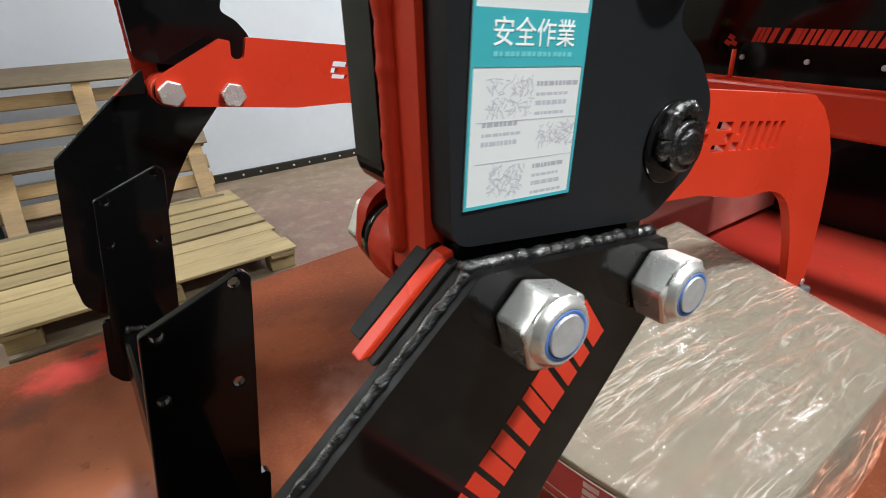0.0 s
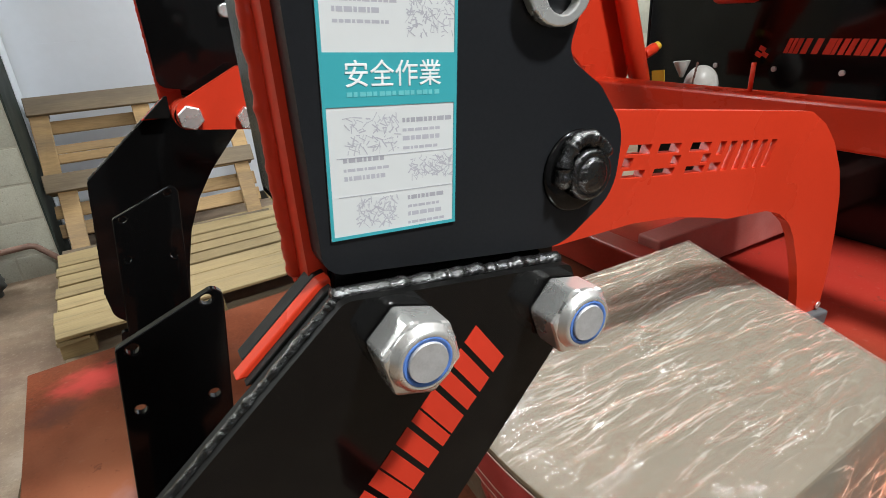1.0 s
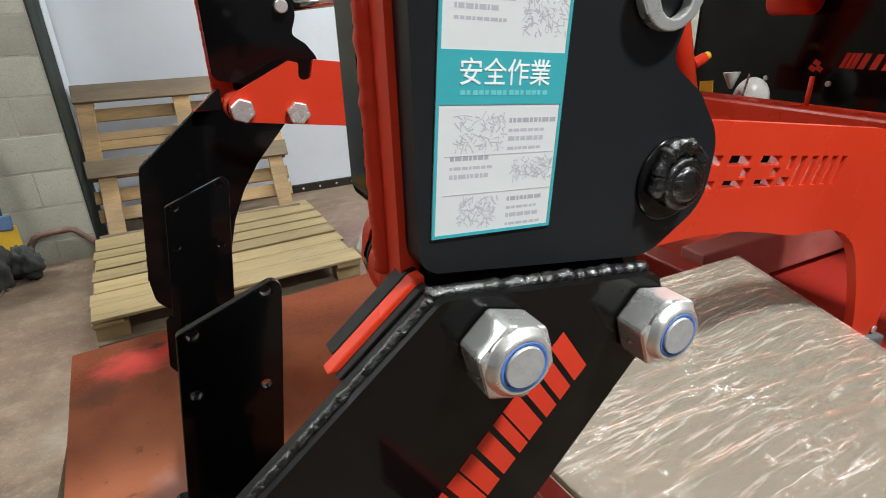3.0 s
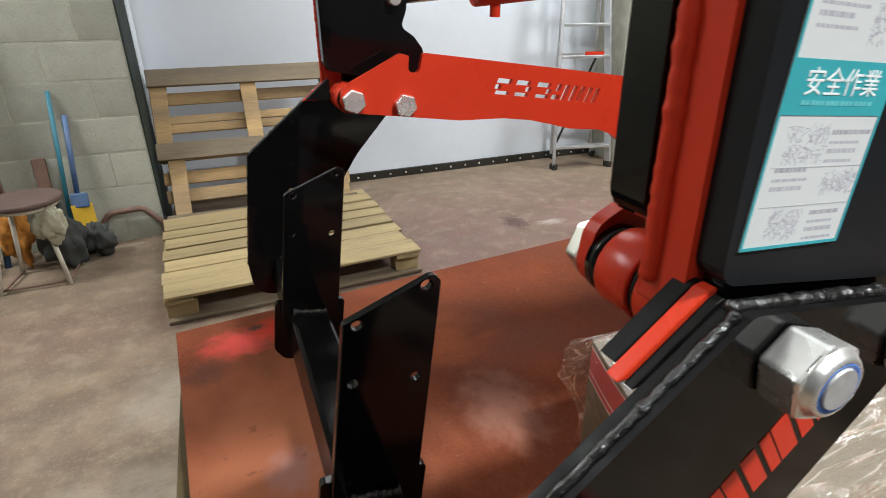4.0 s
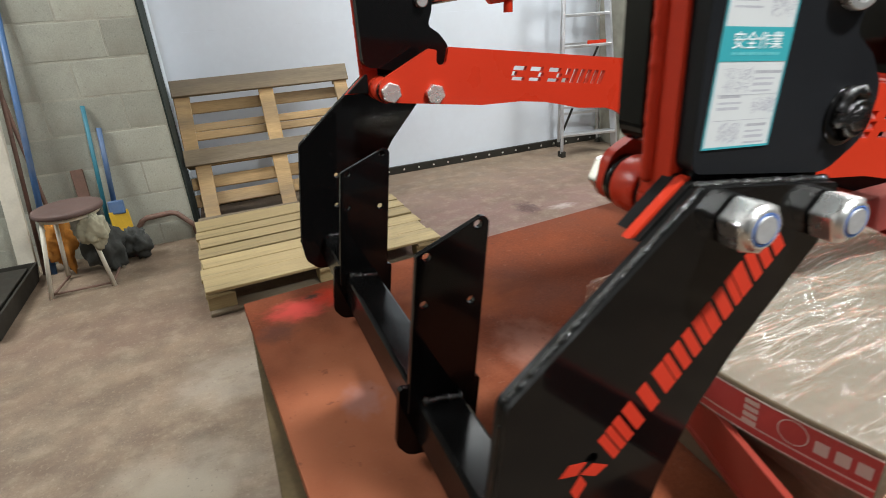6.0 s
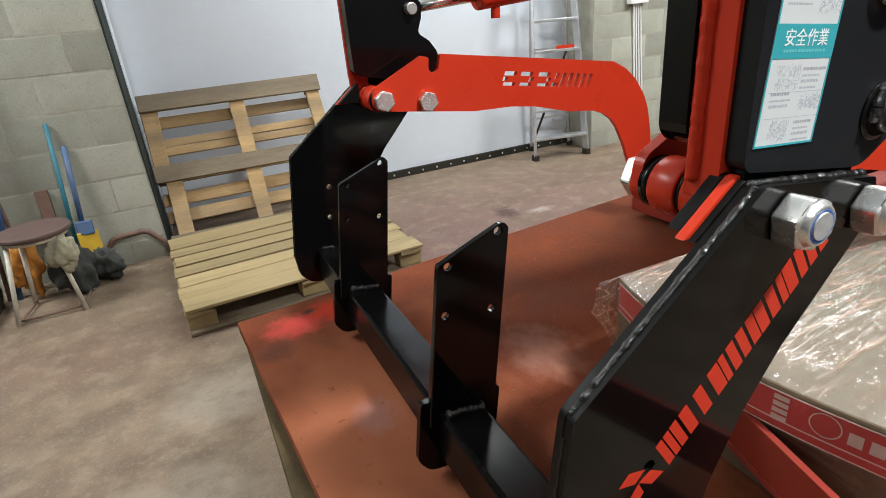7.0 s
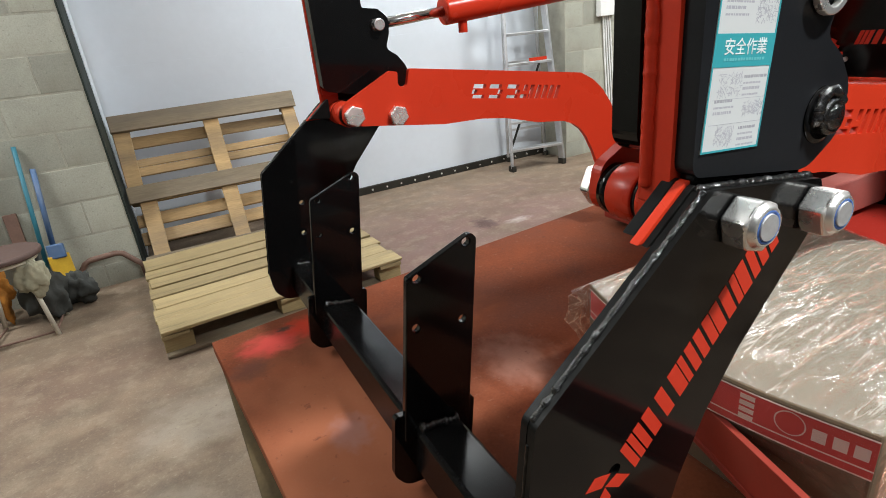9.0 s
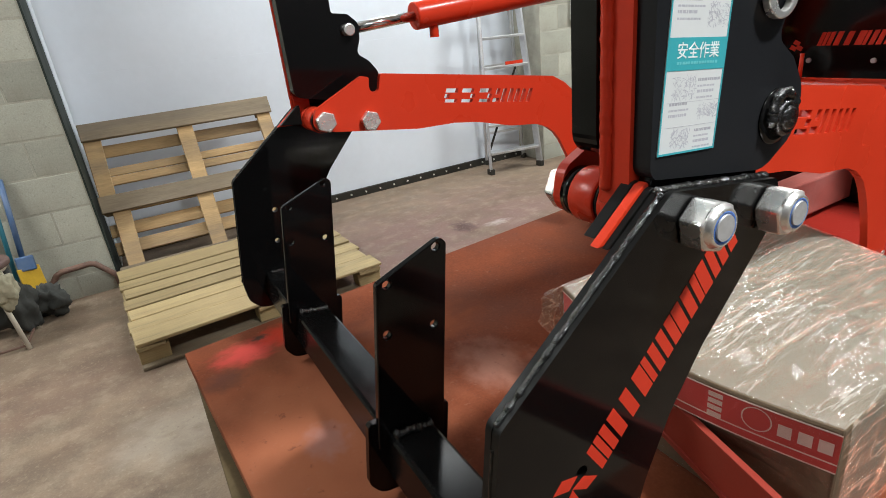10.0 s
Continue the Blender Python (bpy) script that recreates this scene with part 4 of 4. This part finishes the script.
def front(r, z=TOP_Z):
    """The bulging front side: r runs along it; it is pushed in behind the rail."""
    p = FOOT[0].lerp(FOOT[1], r)
    full = min(1.0, max(0.1, (z - 0.772) / 0.036))
    return Vector((p.x - 0.041 * full * math.sin(math.pi * r), p.y))


def at(s, r):
    return front(r).lerp(FOOT[3].lerp(FOOT[2], r), s)


bm = bmesh.new()
rings = []
for z in (0.682, 0.74, 0.772, 0.79, 0.808, 0.84, TOP_Z):
    loop = [front(k / 16, z) for k in range(17)] + [FOOT[2], FOOT[3]]
    rings.append([bm.verts.new((p.x, p.y, z)) for p in loop])
for lo, hi in zip(rings, rings[1:]):
    for i in range(len(lo)):
        bm.faces.new((lo[i - 1], lo[i], hi[i], hi[i - 1]))
bm.faces.new(rings[-1]), bm.faces.new(rings[0][::-1])
part("carton_body", bm, CARD, carton, "brown cardboard carton", edge=0.004)


def on_front(r0, r1, z0, z1, off, bm=None):
    """A printed strip that follows the bulging front."""
    bm = bm or bmesh.new()
    n = max(2, int((r1 - r0) * 32))
    cols = []
    for k in range(n + 1):
        r = r0 + (r1 - r0) * k / n
        cols.append([bm.verts.new((front(r, z).x - d, front(r, z).y, z)) for d, z in ((off, z0), (off, z1), (off + 0.0004, z1), (off + 0.0004, z0))])
    for a, b in zip(cols, cols[1:]):
        for i in range(4):
            bm.faces.new((a[i - 1], a[i], b[i], b[i - 1]))
    bm.faces.new(cols[0]), bm.faces.new(cols[-1][::-1])
    return bm


part("printed_band", on_front(0.0, 0.985, 0.8125, 0.8615, 0.0003), BAND, carton, "red printed band")
for z in (0.8605, 0.8225, 0.8115):
    part("pale_rule", on_front(0.0, 0.985, z, z + 0.0016, 0.0008), PALE_INK, carton)
for r0, wide in ((0.098, 0.030), (0.054, 0.030), (0.012, 0.030)):
    part("print_bar", on_front(r0, r0 + wide, 0.833, 0.8485, 0.0008), PALE_INK, carton)
for z in (0.824, 0.833, 0.842, 0.851):
    part("print_bar", on_front(0.262, 0.300, z, z + 0.006, 0.0008), PALE_INK, carton)
bm = bmesh.new()
c = front(0.177)
for k in range(24):
    t0, t1 = 2 * math.pi * k / 24, 2 * math.pi * (k + 1) / 24
    vs = [(c.y + r * math.cos(t), 0.8435 + r * math.sin(t)) for r, t in ((0.0140, t0), (0.0140, t1), (0.0155, t1), (0.0155, t0))]
    bm.faces.new([bm.verts.new((front((y - FOOT[0].y) / (FOOT[1].y - FOOT[0].y)).x - 0.0012, y, z)) for y, z in vs])
part("print_ring", bm, PALE_INK, carton)

bm = bmesh.new()
N = 80
grid = []
for i in range(N + 1):
    row = []
    for j in range(N + 1):
        p = at(i / N, j / N)
        ridge = abs(noise.noise(Vector((p.x * 6, (p.y + 0.06 * p.x) * 38, 1.3)))) + 0.6 * abs(noise.noise(Vector((p.x * 14, p.y * 60, 7.3))))
        sag = noise.noise(Vector((p.x * 6, p.y * 6, 4.0)))
        rim = min(1.0, 7 * min(i / N, 1 - i / N, j / N, 1 - j / N)) ** 0.6
        row.append(bm.verts.new((p.x, p.y, TOP_Z + 0.002 + 0.006 * rim + (0.013 * ridge + 0.008 * sag) * rim)))
    grid.append(row)
for i in range(N):
    for j in range(N):
        bm.faces.new((grid[i][j], grid[i + 1][j], grid[i + 1][j + 1], grid[i][j + 1]))
ring = [grid[i][0] for i in range(N)] + [grid[N][j] for j in range(N)] + [grid[i][N] for i in range(N, 0, -1)] + [grid[0][j] for j in range(N, 0, -1)]
edge_places = [q.co.copy() for q in ring]
middle = Vector((0.42, 0.29, 0))
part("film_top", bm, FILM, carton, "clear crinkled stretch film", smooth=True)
bm = bmesh.new()
ring = [bm.verts.new(p) for p in edge_places]
above = ring
for k in range(1, 9):
    row = []
    for q in ring:
        p = q.co.copy()
        out = (p - middle)
        out.z = 0
        swell = 0.004 + 0.008 * abs(noise.noise(Vector((p.x * 20, p.y * 20, k * 0.35))))
        if p.x < 0.23 and p.y > 0.40:
            bag = min(1.0, (p.y - 0.40) / 0.08) * math.sin(math.pi * min(1.0, (k + 1.0) / 6.5)) if k < 6 else 0.0
            swell += bag * (0.022 + 0.045 * abs(noise.noise(Vector((p.x * 26, p.y * 26, k * 0.5 + 3)))))
        p += out.normalized() * swell
        p.z = TOP_Z - (TOP_Z - 0.684) * k / 8
        if p.x < 0.2:
            p.x += front(min(1, max(0, (q.co.y - FOOT[0].y) / 0.424)), p.z).x - front(min(1, max(0, (q.co.y - FOOT[0].y) / 0.424))).x
        row.append(bm.verts.new(p))
    for i in range(len(ring)):
        bm.faces.new((above[i - 1], above[i], row[i], row[i - 1]))
    above = row
for face in bm.faces:
    face.material_index = int(face.calc_center_median().y < 0.12 and face.calc_center_median().x > 0.185)
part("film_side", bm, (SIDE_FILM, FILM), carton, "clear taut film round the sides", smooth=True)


# ---- pallets ----
def board(x0, x1, y0, y1, z0, z1, seed):
    """A rough board, a little bowed, with worn edges."""
    rng = random.Random(seed)
    bm = box(x0, x1, y0, y1, z0, z1)
    for v in bm.verts:
        v.co += Vector((rng.uniform(-1, 1), rng.uniform(-1, 1), rng.uniform(-1, 1))) * 0.004
    bmesh.ops.bevel(bm, geom=list(bm.edges), offset=0.003, segments=1, affect="EDGES")
    return bm


pallet = thing("pallet", "pale pine pallet lying flat on the concrete floor", "pallet", pose(-0.594, 2.374, 0, 0, 0, 2.9), group="pallets by the wall")
# front edge of each deck board, its width, its turn in degrees, and where its ends lie
DECK = ((0.0, 0.143, -0.05, 0.0, 1.215), (0.147, 0.138, 0.45, -0.006, 1.20), (0.304, 0.115, -0.3, 0.004, 1.222), (0.440, 0.130, 0.35, -0.003, 1.226), (0.592, 0.128, -0.3, 0.006, 1.232),
        (0.741, 0.120, -0.2, -0.004, 1.24), (0.880, 0.190, 1.6, 0.002, 1.245))
for k, (y0, wide, turn, x0, x1) in enumerate(DECK):
    plank = part("deck_board", board(x0, x1, 0, wide, 0.118, 0.138, 20 + k), PINE, pallet)
    plank.location.y = y0
    plank.rotation_euler.z = radians(turn)
for x in (0.0, 0.54, 1.08):
    part("stringer_board", board(x, x + 0.12, 0, 1.085, 0.098, 0.117, 40 + int(x * 10)), PINE, pallet)
    for y in (0.0, 0.49, 0.97):
        part("block", board(x, x + 0.13, y + 0.03, y + 0.11, 0.021, 0.098, int(60 + x * 10 + y * 100)), PINE, pallet)
for y in (0.0, 0.49, 0.975):
    part("bottom_board", board(0, 1.22, y, y + 0.11, 0.0, 0.02, 80 + int(y * 10)), OLD_WOOD, pallet)

lean = math.degrees(math.atan2(0.56, 1.02))
leaning = thing("pallet", "weathered wooden pallet leaning upright against the white wall", "pallet", pose(-0.627, 3.53, 0.0, 86.8 - lean, 0, -1.0), group="pallets by the wall")
# x across, y up the slope, z towards the room
for k, (y0, y1) in enumerate(((0.0, 0.10), (0.448, 0.556), (0.928, 1.046))):
    part("bottom_board", board(-0.01 + 0.01 * (k == 0), 1.165, y0, y1, 0.098, 0.12, 120 + k), OLD_WOOD, leaning)
for k, (low_x, high_x, wide) in enumerate(((0.043, -0.003, 0.095), (0.534, 0.540, 0.095), (1.03, 1.058, 0.094))):
    for x, y0, y1 in ((low_x, 0.0, 0.452), (high_x, 0.54, 0.94)):
        part("stringer_board", board(x, x + wide, y0, y1, 0.075, 0.097, 130 + k), AGED_PINE, leaning)
    for x, y in ((low_x, 0.0), (high_x, 0.455), (high_x, 0.94)):
        part("block", board(x, x + 0.095, y, y + 0.09, 0.022, 0.075, 150 + k), OLD_WOOD, leaning)
for k, (y0, y1) in enumerate(((0.005, 0.09), (0.20, 0.285), (0.318, 0.40), (0.47, 0.56), (0.655, 0.712), (0.716, 0.768), (0.846, 0.925), (0.985, 1.04))):
    part("deck_board", board(0, 1.15, y0, y1, 0.0, 0.021, 160 + k), AGED_PINE, leaning)

# ---- ladder ----
ladder = thing("stepladder", "open aluminium stepladder standing by the white wall", "ladder")
TOPL, TOPR = Vector((2.43, 4.02, 2.0)), Vector((2.73, 3.96, 2.0))
F0, F1, R0, R1 = Vector((2.325, 3.835, 0.0)), Vector((2.80, 3.73, 0.0)), Vector((2.51, 4.17, 0)), Vector((2.90, 4.10, 0))
for a, b in ((F0, TOPL), (F1, TOPR)):
    part("front_rail", bar(a + Vector((0, 0, 0.03)), b, 0.025, 0.055), ALU, ladder, edge=0.003)
    part("rubber_foot", box(a.x - 0.02, a.x + 0.02, a.y - 0.035, a.y + 0.035, 0, 0.05), DARK_TRIM, ladder, edge=0.004)
for a, b in ((R0, TOPL + Vector((0.03, 0.04, 0))), (R1, TOPR + Vector((-0.02, 0.04, 0)))):
    part("rear_rail", bar(a + Vector((0, 0, 0.03)), b, 0.022, 0.035), ALU, ladder, edge=0.003)
    part("rubber_foot", box(a.x - 0.018, a.x + 0.018, a.y - 0.025, a.y + 0.025, 0, 0.045), DARK_TRIM, ladder, edge=0.004)
for k in range(7):
    z = 0.185 + 0.238 * k
    a, b = F0.lerp(TOPL, z / 2.0), F1.lerp(TOPR, z / 2.0)
    part("step", bar(a, b, 0.085, 0.022), ALU, ladder, edge=0.003)
for z in (0.30, 0.9, 1.5):
    a, b = R0.lerp(TOPL, z / 2.0), R1.lerp(TOPR, z / 2.0)
    part("rear_brace", bar(a, b, 0.02, 0.02), ALU, ladder)
part("stay_strap", bar(F0.lerp(TOPL, 0.1), R1.lerp(TOPR, 0.45), 0.02, 0.006), DARK_TRIM, ladder)
part("red_sticker", bar(F0.lerp(TOPL, 0.46).lerp(F1.lerp(TOPR, 0.46), 0.45) + Vector((0, -0.045, 0.006)), F0.lerp(TOPL, 0.46).lerp(F1.lerp(TOPR, 0.46), 0.85) + Vector((0, -0.045, 0.006)), 0.006, 0.026), RED, ladder, "red sticker on a step")

# ---- stool and the things by the block wall ----
stool = thing("stool", "round stool with a worn brown seat and cream tube legs", "stool")
SC = Vector((-1.2, 3.13, 0))
part("seat", rod(SC + Vector((0, 0, 0.425)), SC + Vector((0, 0, 0.455)), 0.165, n=40), SEAT_BROWN, stool, "worn brown round seat", edge=0.01)
part("seat_ring", rod(SC + Vector((0, 0, 0.405)), SC + Vector((0, 0, 0.425)), 0.14, n=32), CREAM, stool)
for dx, dy in ((-0.185, -0.11), (0.115, -0.10), (-0.15, 0.14), (0.13, 0.15)):
    part("leg", rod(SC + Vector((dx * 0.62, dy * 0.62, 0.41)), SC + Vector((dx, dy, 0.0)), 0.011, n=12), CREAM, stool, smooth=True)
for a, b in (((-0.17, -0.1), (-0.14, 0.13)), ((0.11, -0.095), (0.12, 0.14)), ((-0.17, -0.1), (0.11, -0.095))):
    part("stretcher", rod(SC + Vector((a[0], a[1], 0.02)), SC + Vector((b[0], b[1], 0.02)), 0.006, n=10), RUST, stool)


def soft_thing(name, label, category, mat, where, radius, stretch, seed, amount=0.4):
    bm = lump(radius, stretch, seed, amount)
    low = min(v.co.z for v in bm.verts)
    bmesh.ops.translate(bm, vec=(where[0], where[1], where[2] - low), verts=bm.verts)
    return tagged(new(name, finish(bm, name, mat, True)), label, category)


soft_thing("rag", "crumpled orange cloth heaped under the stool", "cloth", ORANGE_CLOTH, (-1.34, 3.33, 0), 0.12, (0.55, 0.5, 1.25), 2.0, 0.6)
soft_thing("bag", "dark grey work bag slumped on the floor", "bag", DARK_CLOTH, (-0.99, 3.37, 0), 0.10, (0.7, 0.55, 0.85), 7.0, 0.6)
soft_thing("bag", "dark grey bag under the stool", "bag", DARK_CLOTH, (-1.13, 3.30, 0), 0.12, (0.8, 0.7, 1.3), 11.0, 0.5)
tray = thing("tool_tray", "black plastic tool tray lying on the concrete floor", "tray")
bm = bmesh.new()
levels = [[bm.verts.new((x, y, z)) for x, y in ((-2.3 + d, 2.62 + d), (-1.49 - d, 2.62 + d), (-1.49 - d, 3.35 - d), (-2.3 + d, 3.35 - d))] for d, z in ((0.02, 0.0), (0.0, 0.11), (0.012, 0.112), (0.03, 0.02))]
for lo, hi in zip(levels, levels[1:]):
    for i in range(4):
        bm.faces.new((lo[i - 1], lo[i], hi[i], hi[i - 1]))
bm.faces.new(levels[0][::-1]), bm.faces.new(levels[-1])
part("tray_body", bm, DARK_TRIM, tray, edge=0.003)
part("tray_lid", box(-2.26, -1.53, 2.66, 3.31, 0.085, 0.10), DARK_TRIM, tray, edge=0.004)
glove = part("stool_rag", lump(0.075, (0.8, 0.35, 1.25), 4.0, 0.5), KHAKI_CLOTH, stool, "khaki rag hanging from the seat", smooth=True)
glove.location = SC + Vector((0.10, -0.09, 0.33))


def pole(name, label, a, b, r, mat, category="pole"):
    return tagged(new(name, finish(rod(a, b, r, n=14), name, mat)), label, category)


broom = thing("broom", "teal-handled broom leaning on the block wall", "broom")
part("handle", rod((-1.125, 3.47, 0.10), (-1.065, 3.553, 0.90), 0.0115, n=14), TEAL_PAINT, broom, "teal painted handle", smooth=True)
part("head", board(-1.2, -1.0, 3.42, 3.5, 0.0, 0.10, 5), DARK_CLOTH, broom)
spade = thing("scraper", "blue-handled scraper with a yellow blade leaning on the wall", "scraper")
part("handle", rod((-1.055, 3.49, 0.32), (-1.02, 3.55, 0.77), 0.014, n=14), BLUE_PAINT, spade, "blue painted handle", smooth=True)
part("socket", bar((-1.045, 3.465, 0.27), (-1.045, 3.485, 0.35), 0.085, 0.03), BLUE_PAINT, spade, "blue socket", edge=0.008)
part("blade", bar((-1.035, 3.44, 0.0), (-1.043, 3.468, 0.29), 0.105, 0.012), YELLOW, spade, "yellow blade", edge=0.003)
pole("long_pole", "long blue painted pole leaning on the block wall", (-1.45, 3.40, 0.0), (-1.29, 3.555, 1.50), 0.016, BLUE_PAINT)
pole("thin_pole", "dark rusty rod leaning on the block wall", (-1.50, 3.42, 0.0), (-1.40, 3.556, 1.15), 0.011, RUST)
pole("thin_pole", "dark rusty rod leaning on the block wall", (-1.36, 3.42, 0.0), (-1.42, 3.556, 1.0), 0.011, RUST)
plank = board(-0.043, 0.043, -0.012, 0.012, 0, 1.6, 9)
bmesh.ops.transform(plank, matrix=pose(-1.555, 3.37, 0.012, -6.2, 4.5, 0), verts=plank.verts)
tagged(new("plank", finish(plank, "plank", CREAM)), "cream painted plank leaning on the block wall", "plank")
stake = board(-0.03, 0.03, -0.012, 0.012, 0, 0.55, 12)
bmesh.ops.transform(stake, matrix=pose(-1.20, 3.47, 0.006, -9, 0, 0), verts=stake.verts)
tagged(new("stake", finish(stake, "stake", RUST)), "short rusty flat bar leaning on the wall", "bar")
rail = tube([(-1.06, 3.53, 0.0), (-1.03, 3.53, 0.07), (-0.945, 3.53, 0.182), (-0.915, 3.53, 0.197), (-0.775, 3.53, 0.204), (-0.745, 3.53, 0.195), (-0.66, 3.53, 0.098), (-0.655, 3.53, 0.0)], 0.017)
tagged(new("bent_pipe", finish(rail, "bent_pipe", RUST, True)), "bent rusty pipe rail fixed along the block wall", "pipe")

# junction box and cables on the right-hand block wall
junction = thing("junction_box", "white junction box with cables on the block wall", "junction box")
part("box_body", box(3.30, 3.50, 3.79, 3.849, 1.20, 1.42), WHITE_PLASTIC, junction, edge=0.006)
for k in range(4):
    part("cable", tube([(3.37 + 0.025 * k, 3.835, 1.2), (3.40 + 0.028 * k, 3.838, 0.85), (3.44 + 0.03 * k, 3.838, 0.4), (3.45 + 0.03 * k, 3.838, 0.02)], 0.008), WHITE_PLASTIC, junction)
for k in range(26):
    bm = rod((-0.5 + 0.135 * k, 4.191, 0.03), (-0.5 + 0.135 * k, 4.185, 0.03), 0.009, n=8)
    stud = new("stud", finish(bm, "stud", ZINC))
    stud.parent = bpy.data.objects["baseboard"]

# wall panel joints and block courses
panel = bpy.data.objects["wall_panel"]
SEAM_LINE = material("panel_joint", (0.70, 0.745, 0.81), 0.6)
part("panel_joint", box(-0.62, 2.94, 4.2192, 4.221, 1.229, 1.2315), SEAM_LINE, panel)
part("panel_joint", box(0.488, 0.4905, 4.2192, 4.221, 0.07, 3.38), SEAM_LINE, panel)


def block_mesh(wide, high):
    bm = box(-wide / 2, wide / 2, 0, 0.05, -high / 2, high / 2)
    bmesh.ops.bevel(bm, geom=list(bm.edges), offset=0.002, segments=1, affect="EDGES")
    return finish(bm, "block", BLOCK)


FULL, HALF, LOW, LOW_HALF = block_mesh(0.392, 0.191), block_mesh(0.192, 0.191), block_mesh(0.392, 0.132), block_mesh(0.192, 0.132)
rng = random.Random(11)


def courses(wall, x_end, step, y_front, count, turn=0.0):
    """Running-bond courses from the corner at x_end; step is -1 to the left and 1 to the right."""
    for row in range(12):
        low = row == 0
        z = 0.07 if low else 0.24 + 0.2 * (row - 1)
        x = x_end
        for k in range(count):
            half = k == 0 and row % 2 == 0
            wide = 0.2 if half else 0.4
            mesh = (LOW_HALF if half else LOW) if low else (HALF if half else FULL)
            ob = new("block", mesh)
            ob.parent = wall
            ob.location = (x + step * wide / 2, y_front + rng.uniform(-0.0006, 0.0006), z)
            x += step * wide


courses(bpy.data.objects["wall_far_left"], -0.663, -1, 3.57, 7)
courses(bpy.data.objects["wall_far_right"], 2.953, 1, 3.85, 4)
